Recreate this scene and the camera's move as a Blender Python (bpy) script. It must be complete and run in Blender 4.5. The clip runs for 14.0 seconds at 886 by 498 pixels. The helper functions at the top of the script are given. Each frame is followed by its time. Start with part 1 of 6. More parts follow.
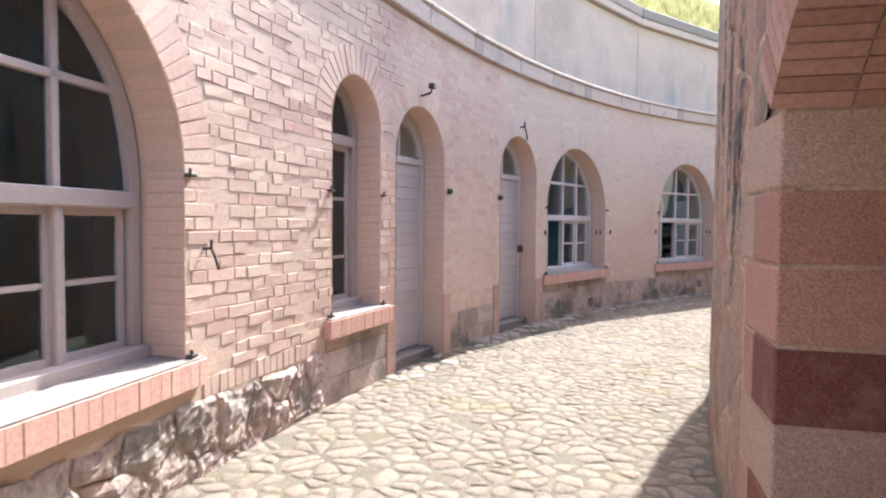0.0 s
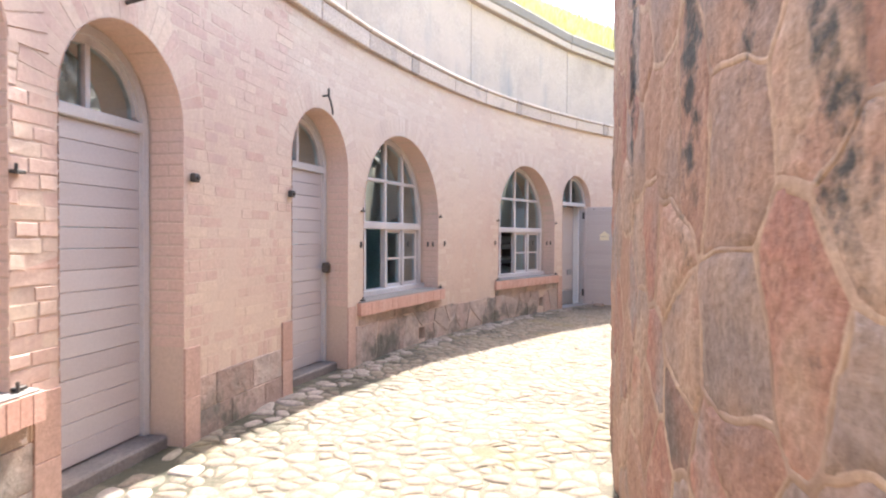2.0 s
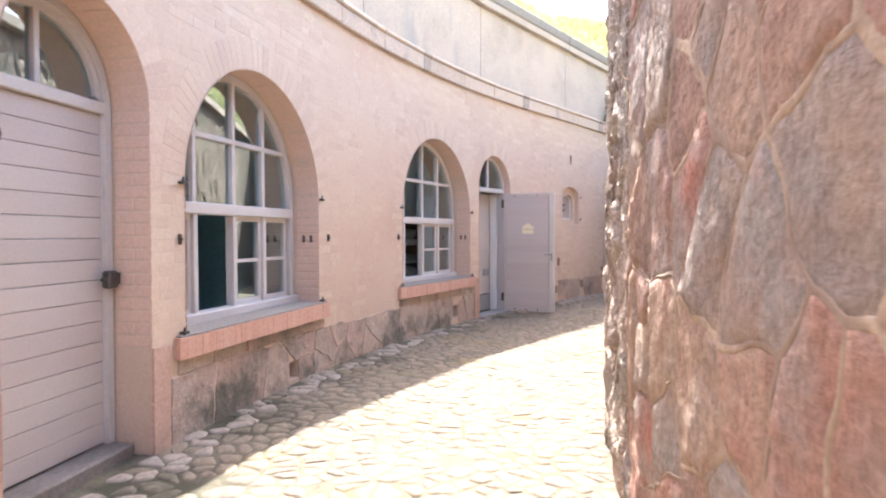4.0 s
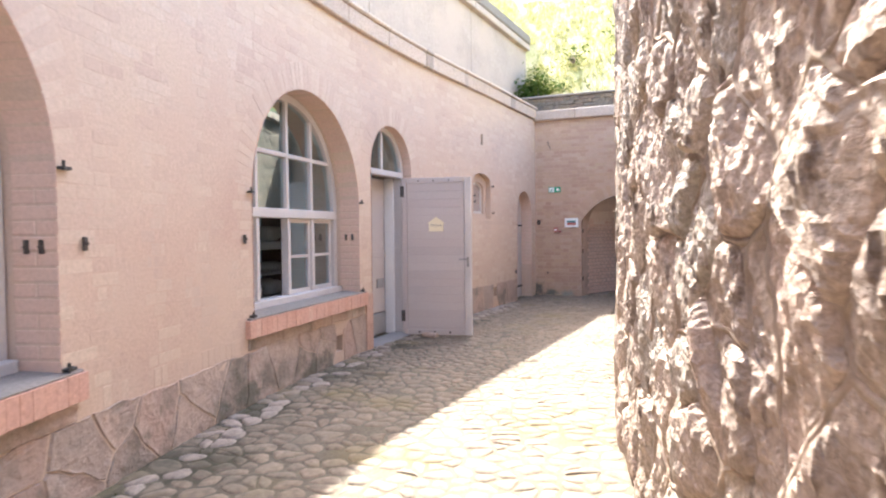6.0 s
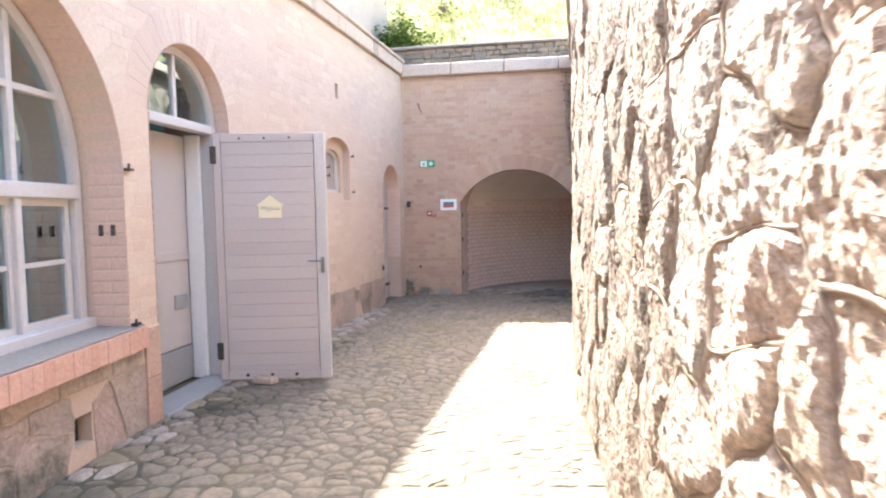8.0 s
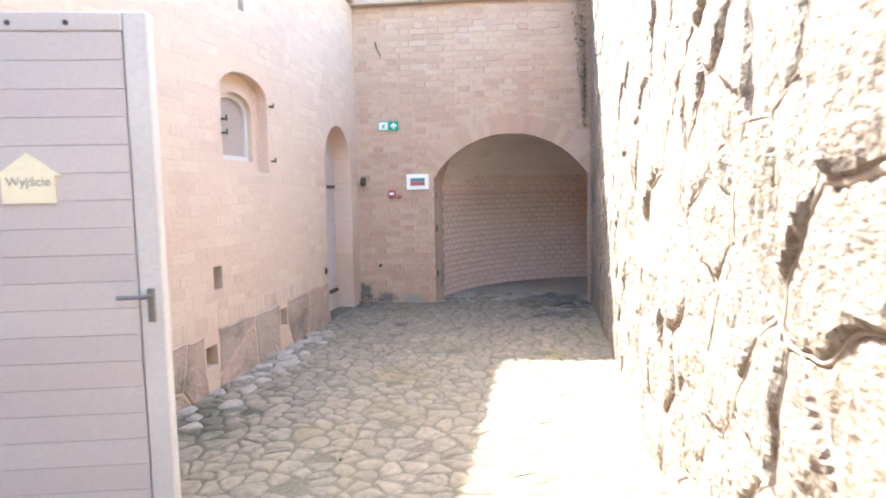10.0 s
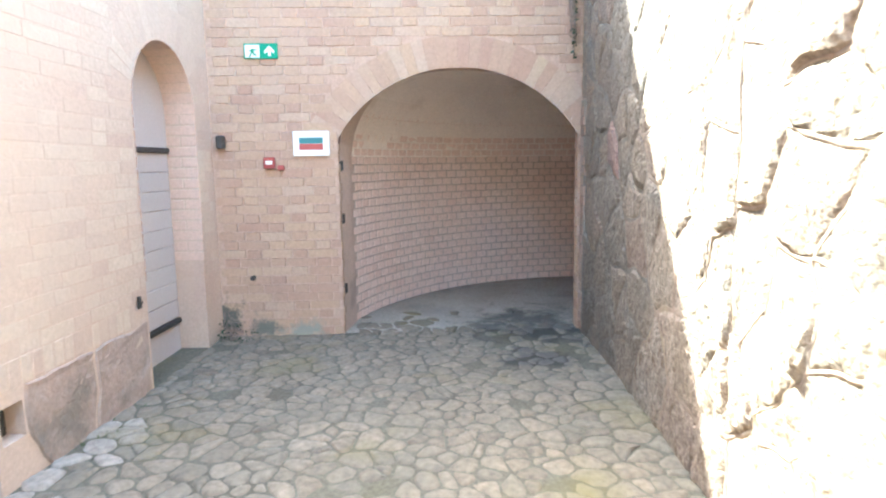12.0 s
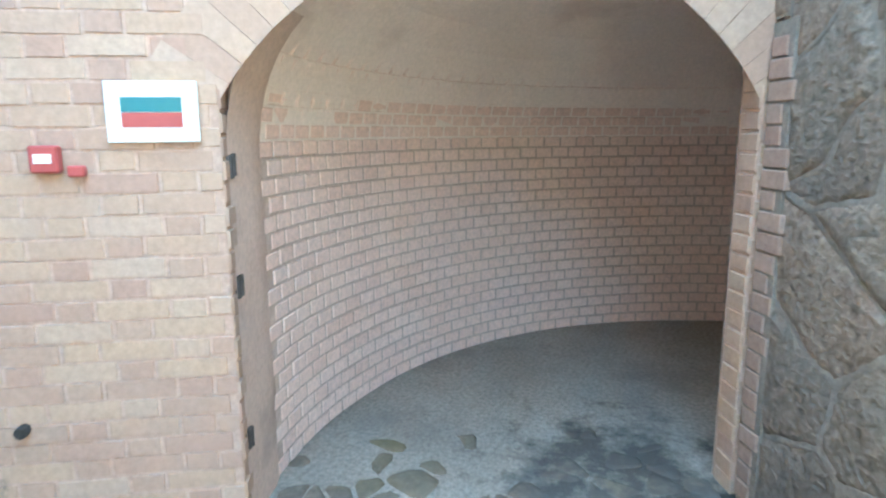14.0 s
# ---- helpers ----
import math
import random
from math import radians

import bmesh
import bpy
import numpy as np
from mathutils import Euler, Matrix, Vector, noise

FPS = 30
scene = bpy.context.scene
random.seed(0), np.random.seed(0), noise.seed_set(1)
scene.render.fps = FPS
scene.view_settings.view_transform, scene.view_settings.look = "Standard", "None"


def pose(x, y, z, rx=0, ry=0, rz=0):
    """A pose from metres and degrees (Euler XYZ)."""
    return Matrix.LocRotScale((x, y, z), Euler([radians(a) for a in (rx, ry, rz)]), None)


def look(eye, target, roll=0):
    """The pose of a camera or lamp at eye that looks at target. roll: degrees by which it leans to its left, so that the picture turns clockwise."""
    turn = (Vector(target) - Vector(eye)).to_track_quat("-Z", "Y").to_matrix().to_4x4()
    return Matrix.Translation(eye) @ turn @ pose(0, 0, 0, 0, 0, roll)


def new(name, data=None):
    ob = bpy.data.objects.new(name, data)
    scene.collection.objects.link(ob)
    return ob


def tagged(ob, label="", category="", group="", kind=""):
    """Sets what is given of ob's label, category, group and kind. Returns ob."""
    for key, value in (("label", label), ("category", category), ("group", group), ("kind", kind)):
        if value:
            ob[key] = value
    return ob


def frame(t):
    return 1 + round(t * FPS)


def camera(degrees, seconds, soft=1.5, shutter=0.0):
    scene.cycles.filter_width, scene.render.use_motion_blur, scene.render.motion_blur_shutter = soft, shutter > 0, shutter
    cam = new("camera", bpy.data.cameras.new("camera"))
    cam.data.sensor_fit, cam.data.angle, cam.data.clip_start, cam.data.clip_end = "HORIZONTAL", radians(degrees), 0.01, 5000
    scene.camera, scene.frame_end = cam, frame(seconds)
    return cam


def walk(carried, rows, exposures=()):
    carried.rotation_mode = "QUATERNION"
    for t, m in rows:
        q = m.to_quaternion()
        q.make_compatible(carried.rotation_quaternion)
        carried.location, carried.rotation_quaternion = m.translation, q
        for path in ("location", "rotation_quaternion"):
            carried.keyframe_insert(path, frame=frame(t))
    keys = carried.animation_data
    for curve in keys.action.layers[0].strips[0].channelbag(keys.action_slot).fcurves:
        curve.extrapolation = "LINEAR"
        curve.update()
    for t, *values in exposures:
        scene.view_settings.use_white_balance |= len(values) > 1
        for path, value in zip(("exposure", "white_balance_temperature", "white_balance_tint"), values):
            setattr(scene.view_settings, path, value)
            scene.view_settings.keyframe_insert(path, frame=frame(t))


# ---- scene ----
cam = camera(70.7, 14.0, soft=2.1, shutter=0.25)
EXPOSURE = [(0, 2.41, 6070, 11), (0.5, 2.66, 6100, 11), (1, 2.83, 6180, 11), (1.5, 2.98, 6380, 11), (2, 2.95, 6550, 11), (3, 2.95, 6600, 11), (4, 3.12, 6540, 11), (6.5, 3.22, 6650, 10), (7.2, 3.36, 6550, 8), (9.5, 3.94, 6300, 3), (10.5, 4.01, 6120, -1), (11, 4.12, 6080, -2), (11.5, 4.40, 5990, -5), (12, 4.50, 5960, -8), (12.5, 4.57, 5820, -13), (13, 4.81, 5650, -17), (13.5, 4.85, 5560, -19), (14, 4.85, 5420, -20)]
PATH = [
    (0, (0.793, 0.022, 1.43), (0.647, 2.015, 1.349), 0.5),
    (0.5, (0.757, 0.651, 1.395), (0.739, 2.65, 1.352), 0.3),
    (1, (0.857, 1.288, 1.371), (1.041, 3.279, 1.333), 0.5),
    (1.5, (1.072, 1.905, 1.386), (1.419, 3.874, 1.35), 0.3),
    (2, (1.171, 2.498, 1.392), (1.561, 4.459, 1.356), 0.3),
    (2.5, (1.293, 3.134, 1.35), (1.769, 5.077, 1.313), 0.3),
    (3, (1.393, 3.749, 1.321), (1.989, 5.658, 1.286), 0.3),
    (3.5, (1.607, 4.365, 1.319), (2.301, 6.24, 1.279), 0.2),
    (4, (1.778, 4.981, 1.336), (2.489, 6.849, 1.291), -0.1),
    (4.2, (1.865, 5.225, 1.349), (2.627, 7.074, 1.307), -0.2),
    (6.3, (3.028, 7.91, 1.354), (4.132, 9.577, 1.295), -0.6),
    (6.5, (3.17, 8.141, 1.331), (4.319, 9.776, 1.271), -0.6),
    (7, (3.503, 8.703, 1.342), (4.718, 10.289, 1.261), -0.9),
    (7.2, (3.647, 8.933, 1.357), (4.931, 10.464, 1.273), -0.8),
    (9.3, (5.494, 11.059, 1.371), (6.961, 12.41, 1.219), -1.2),
    (9.5, (5.692, 11.237, 1.358), (7.168, 12.576, 1.191), -1.2),
    (10, (6.198, 11.733, 1.363), (7.682, 13.063, 1.183), -1.2),
    (10.5, (6.695, 12.224, 1.36), (8.241, 13.479, 1.168), -0.9),
    (11, (7.205, 12.72, 1.355), (8.767, 13.95, 1.139), -1.0),
    (11.5, (7.716, 13.147, 1.336), (9.363, 14.252, 1.081), -0.8),
    (12, (8.29, 13.578, 1.335), (9.934, 14.684, 1.064), -0.9),
    (12.5, (8.835, 14.024, 1.348), (10.474, 15.133, 1.061), -1.0),
    (13, (9.376, 14.462, 1.375), (11.002, 15.587, 1.074), -1.0),
    (13.5, (9.898, 14.876, 1.394), (11.575, 15.919, 1.078), -0.7),
    (14, (10.42, 15.365, 1.428), (12.153, 16.295, 1.066), -0.4),
]
walk(cam, [(t, look(eye, target, roll)) for t, eye, target, roll in PATH], EXPOSURE)

# ---- light ----
SUN_AZ, SUN_EL = 65.0, 52.0   # heading of the sun from the x axis, height
world = bpy.data.worlds.new("world")
scene.world = world
world.use_nodes = True
wn = world.node_tree.nodes
sky = wn.new("ShaderNodeTexSky")
sky.sky_type = "NISHITA"
sky.sun_disc = False
sky.sun_elevation = radians(SUN_EL)
sky.sun_rotation = radians(90 - SUN_AZ)
sky.air_density, sky.dust_density, sky.ozone_density = 1.0, 2.5, 0.8
world.node_tree.links.new(sky.outputs[0], wn["Background"].inputs[0])
wn["Background"].inputs[1].default_value = 0.15
sun = new("sun", bpy.data.lights.new("sun", "SUN"))
sun.data.energy, sun.data.angle, sun.data.color = 2.9, radians(0.6), (1.0, 0.97, 0.92)
toward = Vector((math.cos(radians(SUN_AZ)) * math.cos(radians(SUN_EL)), math.sin(radians(SUN_AZ)) * math.cos(radians(SUN_EL)), math.sin(radians(SUN_EL))))
sun.matrix_world = look(toward * 60, (0, 0, 0))

# ---- plan: an arc that runs into a straight ----
# s runs along the casemate wall, d away from the yard into the building, z up
CX, CY, RAD = 17.597, -0.5745, 18.819
ANG0, ANG1 = math.atan2(3.285 - CY, -0.843 - CX), radians(122.206)
S1 = (ANG0 - ANG1) * RAD
NX, NY = math.cos(ANG1), math.sin(ANG1)
END = 19.53                   # s of the brick end wall at d = 0


def end_s(d):
    return END - 0.066 * d


def at(s, d=0.0, z=0.0):
    """The place in the world of a point of the plan."""
    if s < S1:
        a = ANG0 - s / RAD
        return Vector((CX + (RAD + d) * math.cos(a), CY + (RAD + d) * math.sin(a), z))
    return Vector((CX + (RAD + d) * NX + (s - S1) * NY, CY + (RAD + d) * NY - (s - S1) * NX, z))


def spot(s, d=0.0, z=0.0, turn=0.0):
    """A pose with x along the wall, y into the building and z up."""
    a = ANG0 - min(s, S1) / RAD
    return Matrix.Translation(at(s, d, z)) @ Matrix.Rotation(a - math.pi / 2 + radians(turn), 4, "Z")


# ---- helpers for things ----
def mesh(name, verts, faces, mats, index=None, smooth=False):
    me = bpy.data.meshes.new(name)
    me.from_pydata([tuple(v) for v in verts], [], faces)
    for m in (mats if isinstance(mats, (list, tuple)) else [mats]):
        me.materials.append(m)
    if index is not None:
        me.polygons.foreach_set("material_index", index)
    me.polygons.foreach_set("use_smooth", [smooth] * len(faces))
    me.update()
    return me


class Shape:
    """Gathers faces, then makes one mesh of them."""

    def __init__(self):
        self.v, self.f = [], []

    def add(self, verts, faces):
        n = len(self.v)
        self.v += [Vector(v) for v in verts]
        self.f += [tuple(n + i for i in f) for f in faces]
        return self

    def box(self, x0, x1, y0, y1, z0, z1, b=0.0):
        if b <= 0:
            v = [(x, y, z) for z in (z0, z1) for y in (y0, y1) for x in (x0, x1)]
            return self.add(v, [(0, 2, 3, 1), (4, 5, 7, 6), (0, 1, 5, 4), (2, 6, 7, 3), (0, 4, 6, 2), (1, 3, 7, 5)])
        bm = bmesh.new()
        bmesh.ops.create_cube(bm, size=1)
        for w in bm.verts:
            w.co = Vector(((x0 + x1) / 2 + w.co.x * (x1 - x0), (y0 + y1) / 2 + w.co.y * (y1 - y0), (z0 + z1) / 2 + w.co.z * (z1 - z0)))
        bmesh.ops.bevel(bm, geom=bm.edges[:], offset=b, segments=1, affect="EDGES")
        return self.bm(bm)

    def bm(self, bm, m=None):
        bm.verts.index_update()
        if m is not None:
            bm.transform(m)
        self.add([w.co.copy() for w in bm.verts], [tuple(w.index for w in f.verts) for f in bm.faces])
        bm.free()
        return self

    def rod(self, a, b, r0, r1=None, n=8):
        a, b = Vector(a), Vector(b)
        r1 = r0 if r1 is None else r1
        q = (b - a).to_track_quat("Z", "Y")
        ring = [q @ Vector((math.cos(i * 2 * math.pi / n), math.sin(i * 2 * math.pi / n), 0)) for i in range(n)]
        v = [a + r0 * p for p in ring] + [b + r1 * p for p in ring]
        return self.add(v, [(i, (i + 1) % n, n + (i + 1) % n, n + i) for i in range(n)] + [tuple(range(n))[::-1], tuple(range(n, 2 * n))])

    def plate(self, outline, y0, y1):
        """An outline in x, z made thick between y0 and y1."""
        n = len(outline)
        v = [(x, y0, z) for x, z in outline] + [(x, y1, z) for x, z in outline]
        return self.add(v, [tuple(range(n)), tuple(range(2 * n - 1, n - 1, -1))] + [(i, n + i, n + (i + 1) % n, (i + 1) % n) for i in range(n)])

    def sheet(self, outline, y):
        """A pane: an outline in x, z that faces -y."""
        turn = sum(p[0] * q[1] - q[0] * p[1] for p, q in zip(outline, outline[1:] + outline[:1]))
        line = outline if turn > 0 else outline[::-1]
        return self.add([(x, y, z) for x, z in line], [tuple(range(len(line)))])

    def band(self, outer, inner, y0, y1):
        """A strip between two lines in x, z with as many points, made thick."""
        n = len(outer)
        v = [(x, y0, z) for x, z in outer] + [(x, y0, z) for x, z in inner] + [(x, y1, z) for x, z in outer] + [(x, y1, z) for x, z in inner]
        f = []
        for i in range(n - 1):
            f += [(i, i + 1, n + i + 1, n + i), (2 * n + i, 3 * n + i, 3 * n + i + 1, 2 * n + i + 1), (n + i, n + i + 1, 3 * n + i + 1, 3 * n + i), (i, 2 * n + i, 2 * n + i + 1, i + 1)]
        f += [(0, n, 3 * n, 2 * n), (n - 1, 3 * n - 1, 4 * n - 1, 2 * n - 1)]
        return self.add(v, f)

    def make(self, name, mats, smooth=False):
        return mesh(name, self.v, self.f, mats, None, smooth)


def part(name, shape, material, parent, label="", smooth=False):
    """One mesh object under a thing or a part."""
    data = shape if isinstance(shape, bpy.types.Mesh) else shape.make(name, material, smooth)
    ob = new(name, data)
    ob.parent = parent
    if label:
        ob["label"] = label
    return ob


def thing(name, m, label, category, group="", kind=""):
    ob = new(name)
    ob.empty_display_size = 0.1
    ob.matrix_world = m
    return tagged(ob, label, category, group, kind)


def solid(name, shape, material, label, category, kind="", m=None, smooth=False):
    data = shape if isinstance(shape, bpy.types.Mesh) else shape.make(name, material, smooth)
    ob = new(name, data)
    if m is not None:
        ob.matrix_world = m
    return tagged(ob, label, category, "", kind)


# ---- materials ----
def material(name, colours, big=2.0, fine=45.0, mottle=0.35, rough=0.85, bump=0.4, depth=0.006, coarse=0.0, vary="", metal=0.0, lead_by=0.75, stain=None):
    """A surface: a ramp of colours led by noise or by each piece's own chance, mottled fine, with relief.
    vary: "" none, "object" or "island". stain: (colour, scale, threshold, width, stretch down the wall)."""
    m = bpy.data.materials.new(name)
    m.use_nodes = True
    nt = m.node_tree
    n, l = nt.nodes, nt.links
    out = n["Principled BSDF"]
    pos = n.new("ShaderNodeNewGeometry")
    a = n.new("ShaderNodeTexNoise")
    a.inputs["Scale"].default_value, a.inputs["Detail"].default_value = big, 4
    b = n.new("ShaderNodeTexNoise")
    b.inputs["Scale"].default_value, b.inputs["Detail"].default_value, b.inputs["Roughness"].default_value = fine, 5, 0.65
    l.new(pos.outputs["Position"], a.inputs["Vector"])
    l.new(pos.outputs["Position"], b.inputs["Vector"])
    lead = a.outputs["Fac"]
    if vary:
        if vary == "object":
            info = n.new("ShaderNodeObjectInfo")
            chance = info.outputs["Random"]
        else:
            chance = pos.outputs["Random Per Island"]
        mx = n.new("ShaderNodeMix")
        mx.inputs[0].default_value = lead_by
        l.new(a.outputs["Fac"], mx.inputs[2])
        l.new(chance, mx.inputs[3])
        lead = mx.outputs[0]
    ramp = n.new("ShaderNodeValToRGB")
    lo, hi = (0.12, 0.88) if vary else (0.3, 0.7)
    while len(ramp.color_ramp.elements) < len(colours):
        ramp.color_ramp.elements.new(0.5)
    for i, (e, c) in enumerate(zip(ramp.color_ramp.elements, colours)):
        e.position, e.color = lo + (hi - lo) * i / max(1, len(colours) - 1), (*c, 1)
    l.new(lead, ramp.inputs[0])
    mul = n.new("ShaderNodeMix")
    mul.data_type, mul.blend_type = "RGBA", "MULTIPLY"
    mul.inputs[0].default_value = 1.0
    span = n.new("ShaderNodeMapRange")
    span.inputs[1].default_value, span.inputs[2].default_value = 0.25, 0.75
    span.inputs[3].default_value, span.inputs[4].default_value = 1 - mottle, 1 + mottle
    l.new(b.outputs["Fac"], span.inputs[0])
    l.new(ramp.outputs[0], mul.inputs[6])
    l.new(span.outputs[0], mul.inputs[7])
    colour = mul.outputs[2]
    if stain:
        c = n.new("ShaderNodeTexNoise")
        c.inputs["Scale"].default_value, c.inputs["Detail"].default_value, c.inputs["Roughness"].default_value = stain[1], 6, 0.6
        drawn = n.new("ShaderNodeVectorMath")
        drawn.operation = "MULTIPLY"
        drawn.inputs[1].default_value = (1, 1, stain[4] if len(stain) > 4 else 1)
        l.new(pos.outputs["Position"], drawn.inputs[0])
        l.new(drawn.outputs[0], c.inputs["Vector"])
        k = n.new("ShaderNodeMapRange")
        k.inputs[1].default_value, k.inputs[2].default_value = stain[2], stain[2] + (stain[3] if len(stain) > 3 else 0.12)
        l.new(c.outputs["Fac"], k.inputs[0])
        sm = n.new("ShaderNodeMix")
        sm.data_type = "RGBA"
        l.new(k.outputs[0], sm.inputs[0])
        l.new(colour, sm.inputs[6])
        sm.inputs[7].default_value = (*stain[0], 1)
        colour = sm.outputs[2]
    l.new(colour, out.inputs["Base Color"])
    out.inputs["Roughness"].default_value, out.inputs["Metallic"].default_value = rough, metal
    out.inputs["Specular IOR Level"].default_value = 0.3
    bp = n.new("ShaderNodeBump")
    bp.inputs["Strength"].default_value, bp.inputs["Distance"].default_value = bump, depth
    l.new(b.outputs["Fac"], bp.inputs["Height"])
    last = bp
    if coarse:
        g = n.new("ShaderNodeTexNoise")
        g.inputs["Scale"].default_value, g.inputs["Detail"].default_value = 9.0, 3
        l.new(pos.outputs["Position"], g.inputs["Vector"])
        bc = n.new("ShaderNodeBump")
        bc.inputs["Strength"].default_value, bc.inputs["Distance"].default_value = 0.8, coarse
        l.new(g.outputs["Fac"], bc.inputs["Height"])
        l.new(bp.outputs["Normal"], bc.inputs["Normal"])
        last = bc
    l.new(last.outputs["Normal"], out.inputs["Normal"])
    return m


BRICKS = [(0.42, 0.26, 0.20), (0.50, 0.34, 0.27), (0.53, 0.375, 0.30), (0.55, 0.41, 0.32), (0.585, 0.45, 0.34), (0.625, 0.51, 0.405)]
WORN = dict(big=0.9, fine=38, mottle=0.14, bump=0.45, depth=0.006, lead_by=0.5, stain=((0.43, 0.31, 0.26), 1.3, 0.55, 0.2, 0.6))
brick_piece = material("brick_piece", BRICKS, vary="object", **WORN)
brick_many = material("brick_many", BRICKS, vary="island", **WORN)
BEIGE = [(0.465, 0.335, 0.265), (0.515, 0.385, 0.305), (0.54, 0.42, 0.33), (0.57, 0.455, 0.355), (0.60, 0.49, 0.395)]
beige_many = material("beige_brick_many", BEIGE, vary="island", **dict(WORN, stain=((0.47, 0.36, 0.30), 1.3, 0.55, 0.2, 0.6)))
reveal_brick = material("reveal_brick", [(0.57, 0.395, 0.315), (0.62, 0.45, 0.36), (0.60, 0.43, 0.345), (0.62, 0.465, 0.37)], vary="island", big=1.5, mottle=0.12, bump=0.4, lead_by=0.25)
END_BRICKS = [(0.385, 0.236, 0.177), (0.419, 0.273, 0.205), (0.44, 0.303, 0.221), (0.477, 0.336, 0.234), (0.485, 0.356, 0.27), (0.47, 0.36, 0.225)]
end_piece = material("end_brick_piece", END_BRICKS, vary="object", big=1.2, mottle=0.15, bump=0.35, depth=0.005, lead_by=0.5)
end_many = material("end_brick_many", END_BRICKS, vary="island", big=1.2, mottle=0.15, bump=0.35, depth=0.005, lead_by=0.5)
# paler than bare brick, to stand in for haze over the tunnel mouth
TUNNEL = [(0.76, 0.55, 0.46), (0.81, 0.605, 0.51), (0.83, 0.64, 0.55), (0.79, 0.575, 0.48)]
tunnel_piece = material("tunnel_brick_piece", TUNNEL, vary="object", mottle=0.18, bump=0.5, lead_by=0.5)
tunnel_many = material("tunnel_brick_many", TUNNEL, vary="island", mottle=0.18, bump=0.5, lead_by=0.5)
RED = [(0.52, 0.30, 0.23), (0.56, 0.34, 0.265), (0.54, 0.32, 0.25), (0.57, 0.37, 0.295)]
arch_brick = material("arch_brick", [(0.36, 0.215, 0.175), (0.42, 0.265, 0.22), (0.39, 0.24, 0.195), (0.33, 0.19, 0.155)], vary="object", mottle=0.25, bump=0.5)
sill_brick = material("sill_brick", RED, vary="object", mottle=0.2, bump=0.4)
mortar = material("mortar", [(0.50, 0.36, 0.285), (0.55, 0.42, 0.33), (0.57, 0.45, 0.345)], big=0.9, mottle=0.13, bump=0.45, rough=0.95)
end_mortar = material("end_mortar", [(0.460, 0.317, 0.244), (0.506, 0.359, 0.276), (0.478, 0.331, 0.253)], big=1.2, mottle=0.2, bump=0.5, rough=0.95)
# vault colour raised the same way, making up for missing haze
vault_plaster = material("vault_plaster", [(0.87, 0.745, 0.66), (0.91, 0.79, 0.705), (0.89, 0.765, 0.68)], big=1.5, mottle=0.10, bump=0.4, rough=0.95, stain=((0.70, 0.57, 0.49), 1.5, 0.60, 0.2))
# dark only to cut bounced light deeper in; this tunnel side is unseen
inner_dimmer = material("tunnel_dimmer", [(0.17, 0.13, 0.11), (0.24, 0.18, 0.15)], mottle=0.3, rough=0.95)
jamb_plaster = material("jamb_plaster", [(0.56, 0.41, 0.33), (0.62, 0.47, 0.385), (0.59, 0.44, 0.355)], big=2.0, mottle=0.15, bump=0.4, rough=0.95, stain=((0.40, 0.31, 0.26), 2.2, 0.58, 0.15))
tunnel_mortar = material("tunnel_mortar", [(0.54, 0.41, 0.335), (0.61, 0.475, 0.395)], mottle=0.2, rough=0.95)
RUBBLE = [(0.163, 0.135, 0.123), (0.327, 0.2, 0.156), (0.382, 0.26, 0.197), (0.262, 0.216, 0.198), (0.429, 0.319, 0.246), (0.356, 0.191, 0.149), (0.307, 0.267, 0.246), (0.394, 0.173, 0.132)]
# paler rubble set for the sunlit stretch, with some sunlight in its colour
PALE = [(0.31, 0.239, 0.2), (0.43, 0.329, 0.268), (0.48, 0.382, 0.305), (0.37, 0.315, 0.268), (0.5, 0.401, 0.328), (0.41, 0.296, 0.241)]
GREY = [(0.171, 0.143, 0.119), (0.252, 0.201, 0.156), (0.211, 0.176, 0.142), (0.269, 0.21, 0.16), (0.255, 0.18, 0.143)]
ROUGH = dict(big=3.5, fine=34, mottle=0.36, bump=0.8, depth=0.012, coarse=0.02, lead_by=0.66, stain=((0.075, 0.09, 0.095), 1.3, 0.60, 0.16, 0.35))
rubble_piece = material("rubble_stone", RUBBLE, vary="object", **ROUGH)
rubble_many = material("rubble_stones", RUBBLE, vary="island", **ROUGH)
# the small dark spots paint shaded pits into the pale stone's colour
PITTED = dict(ROUGH, fine=36, mottle=0.42, bump=1.0, depth=0.022, coarse=0.02, stain=((0.15, 0.105, 0.08), 8.0, 0.575, 0.08, 0.55))
pale_piece = material("pale_rubble_stone", PALE, vary="object", **PITTED)
pale_many = material("pale_rubble_stones", PALE, vary="island", **PITTED)
BEIGE_STONE = [tuple(0.74 * v * k for v, k in zip(c, (1, 0.985, 0.955))) for c in PALE]
SPECKLED = dict(PITTED, mottle=0.62, stain=((0.17, 0.12, 0.085), 14.0, 0.56, 0.08, 0.6))
beige_piece = material("beige_rubble_stone", BEIGE_STONE, vary="object", **SPECKLED)
beige_stones = material("beige_rubble_stones", BEIGE_STONE, vary="island", **SPECKLED)
COARSE = dict(PITTED, coarse=0.03, stain=((0.14, 0.13, 0.12), 2.0, 0.58, 0.2))
grey_piece = material("grey_rubble_stone", GREY, vary="object", **COARSE)
grey_many = material("grey_rubble_stones", GREY, vary="island", **COARSE)
lime_joint = material("lime_joint_mortar", [(0.40, 0.295, 0.222), (0.475, 0.362, 0.272), (0.43, 0.32, 0.243)], big=2.6, mottle=0.25, bump=0.5, depth=0.006, rough=0.95, stain=((0.31, 0.225, 0.178), 2.1, 0.47, 0.14))
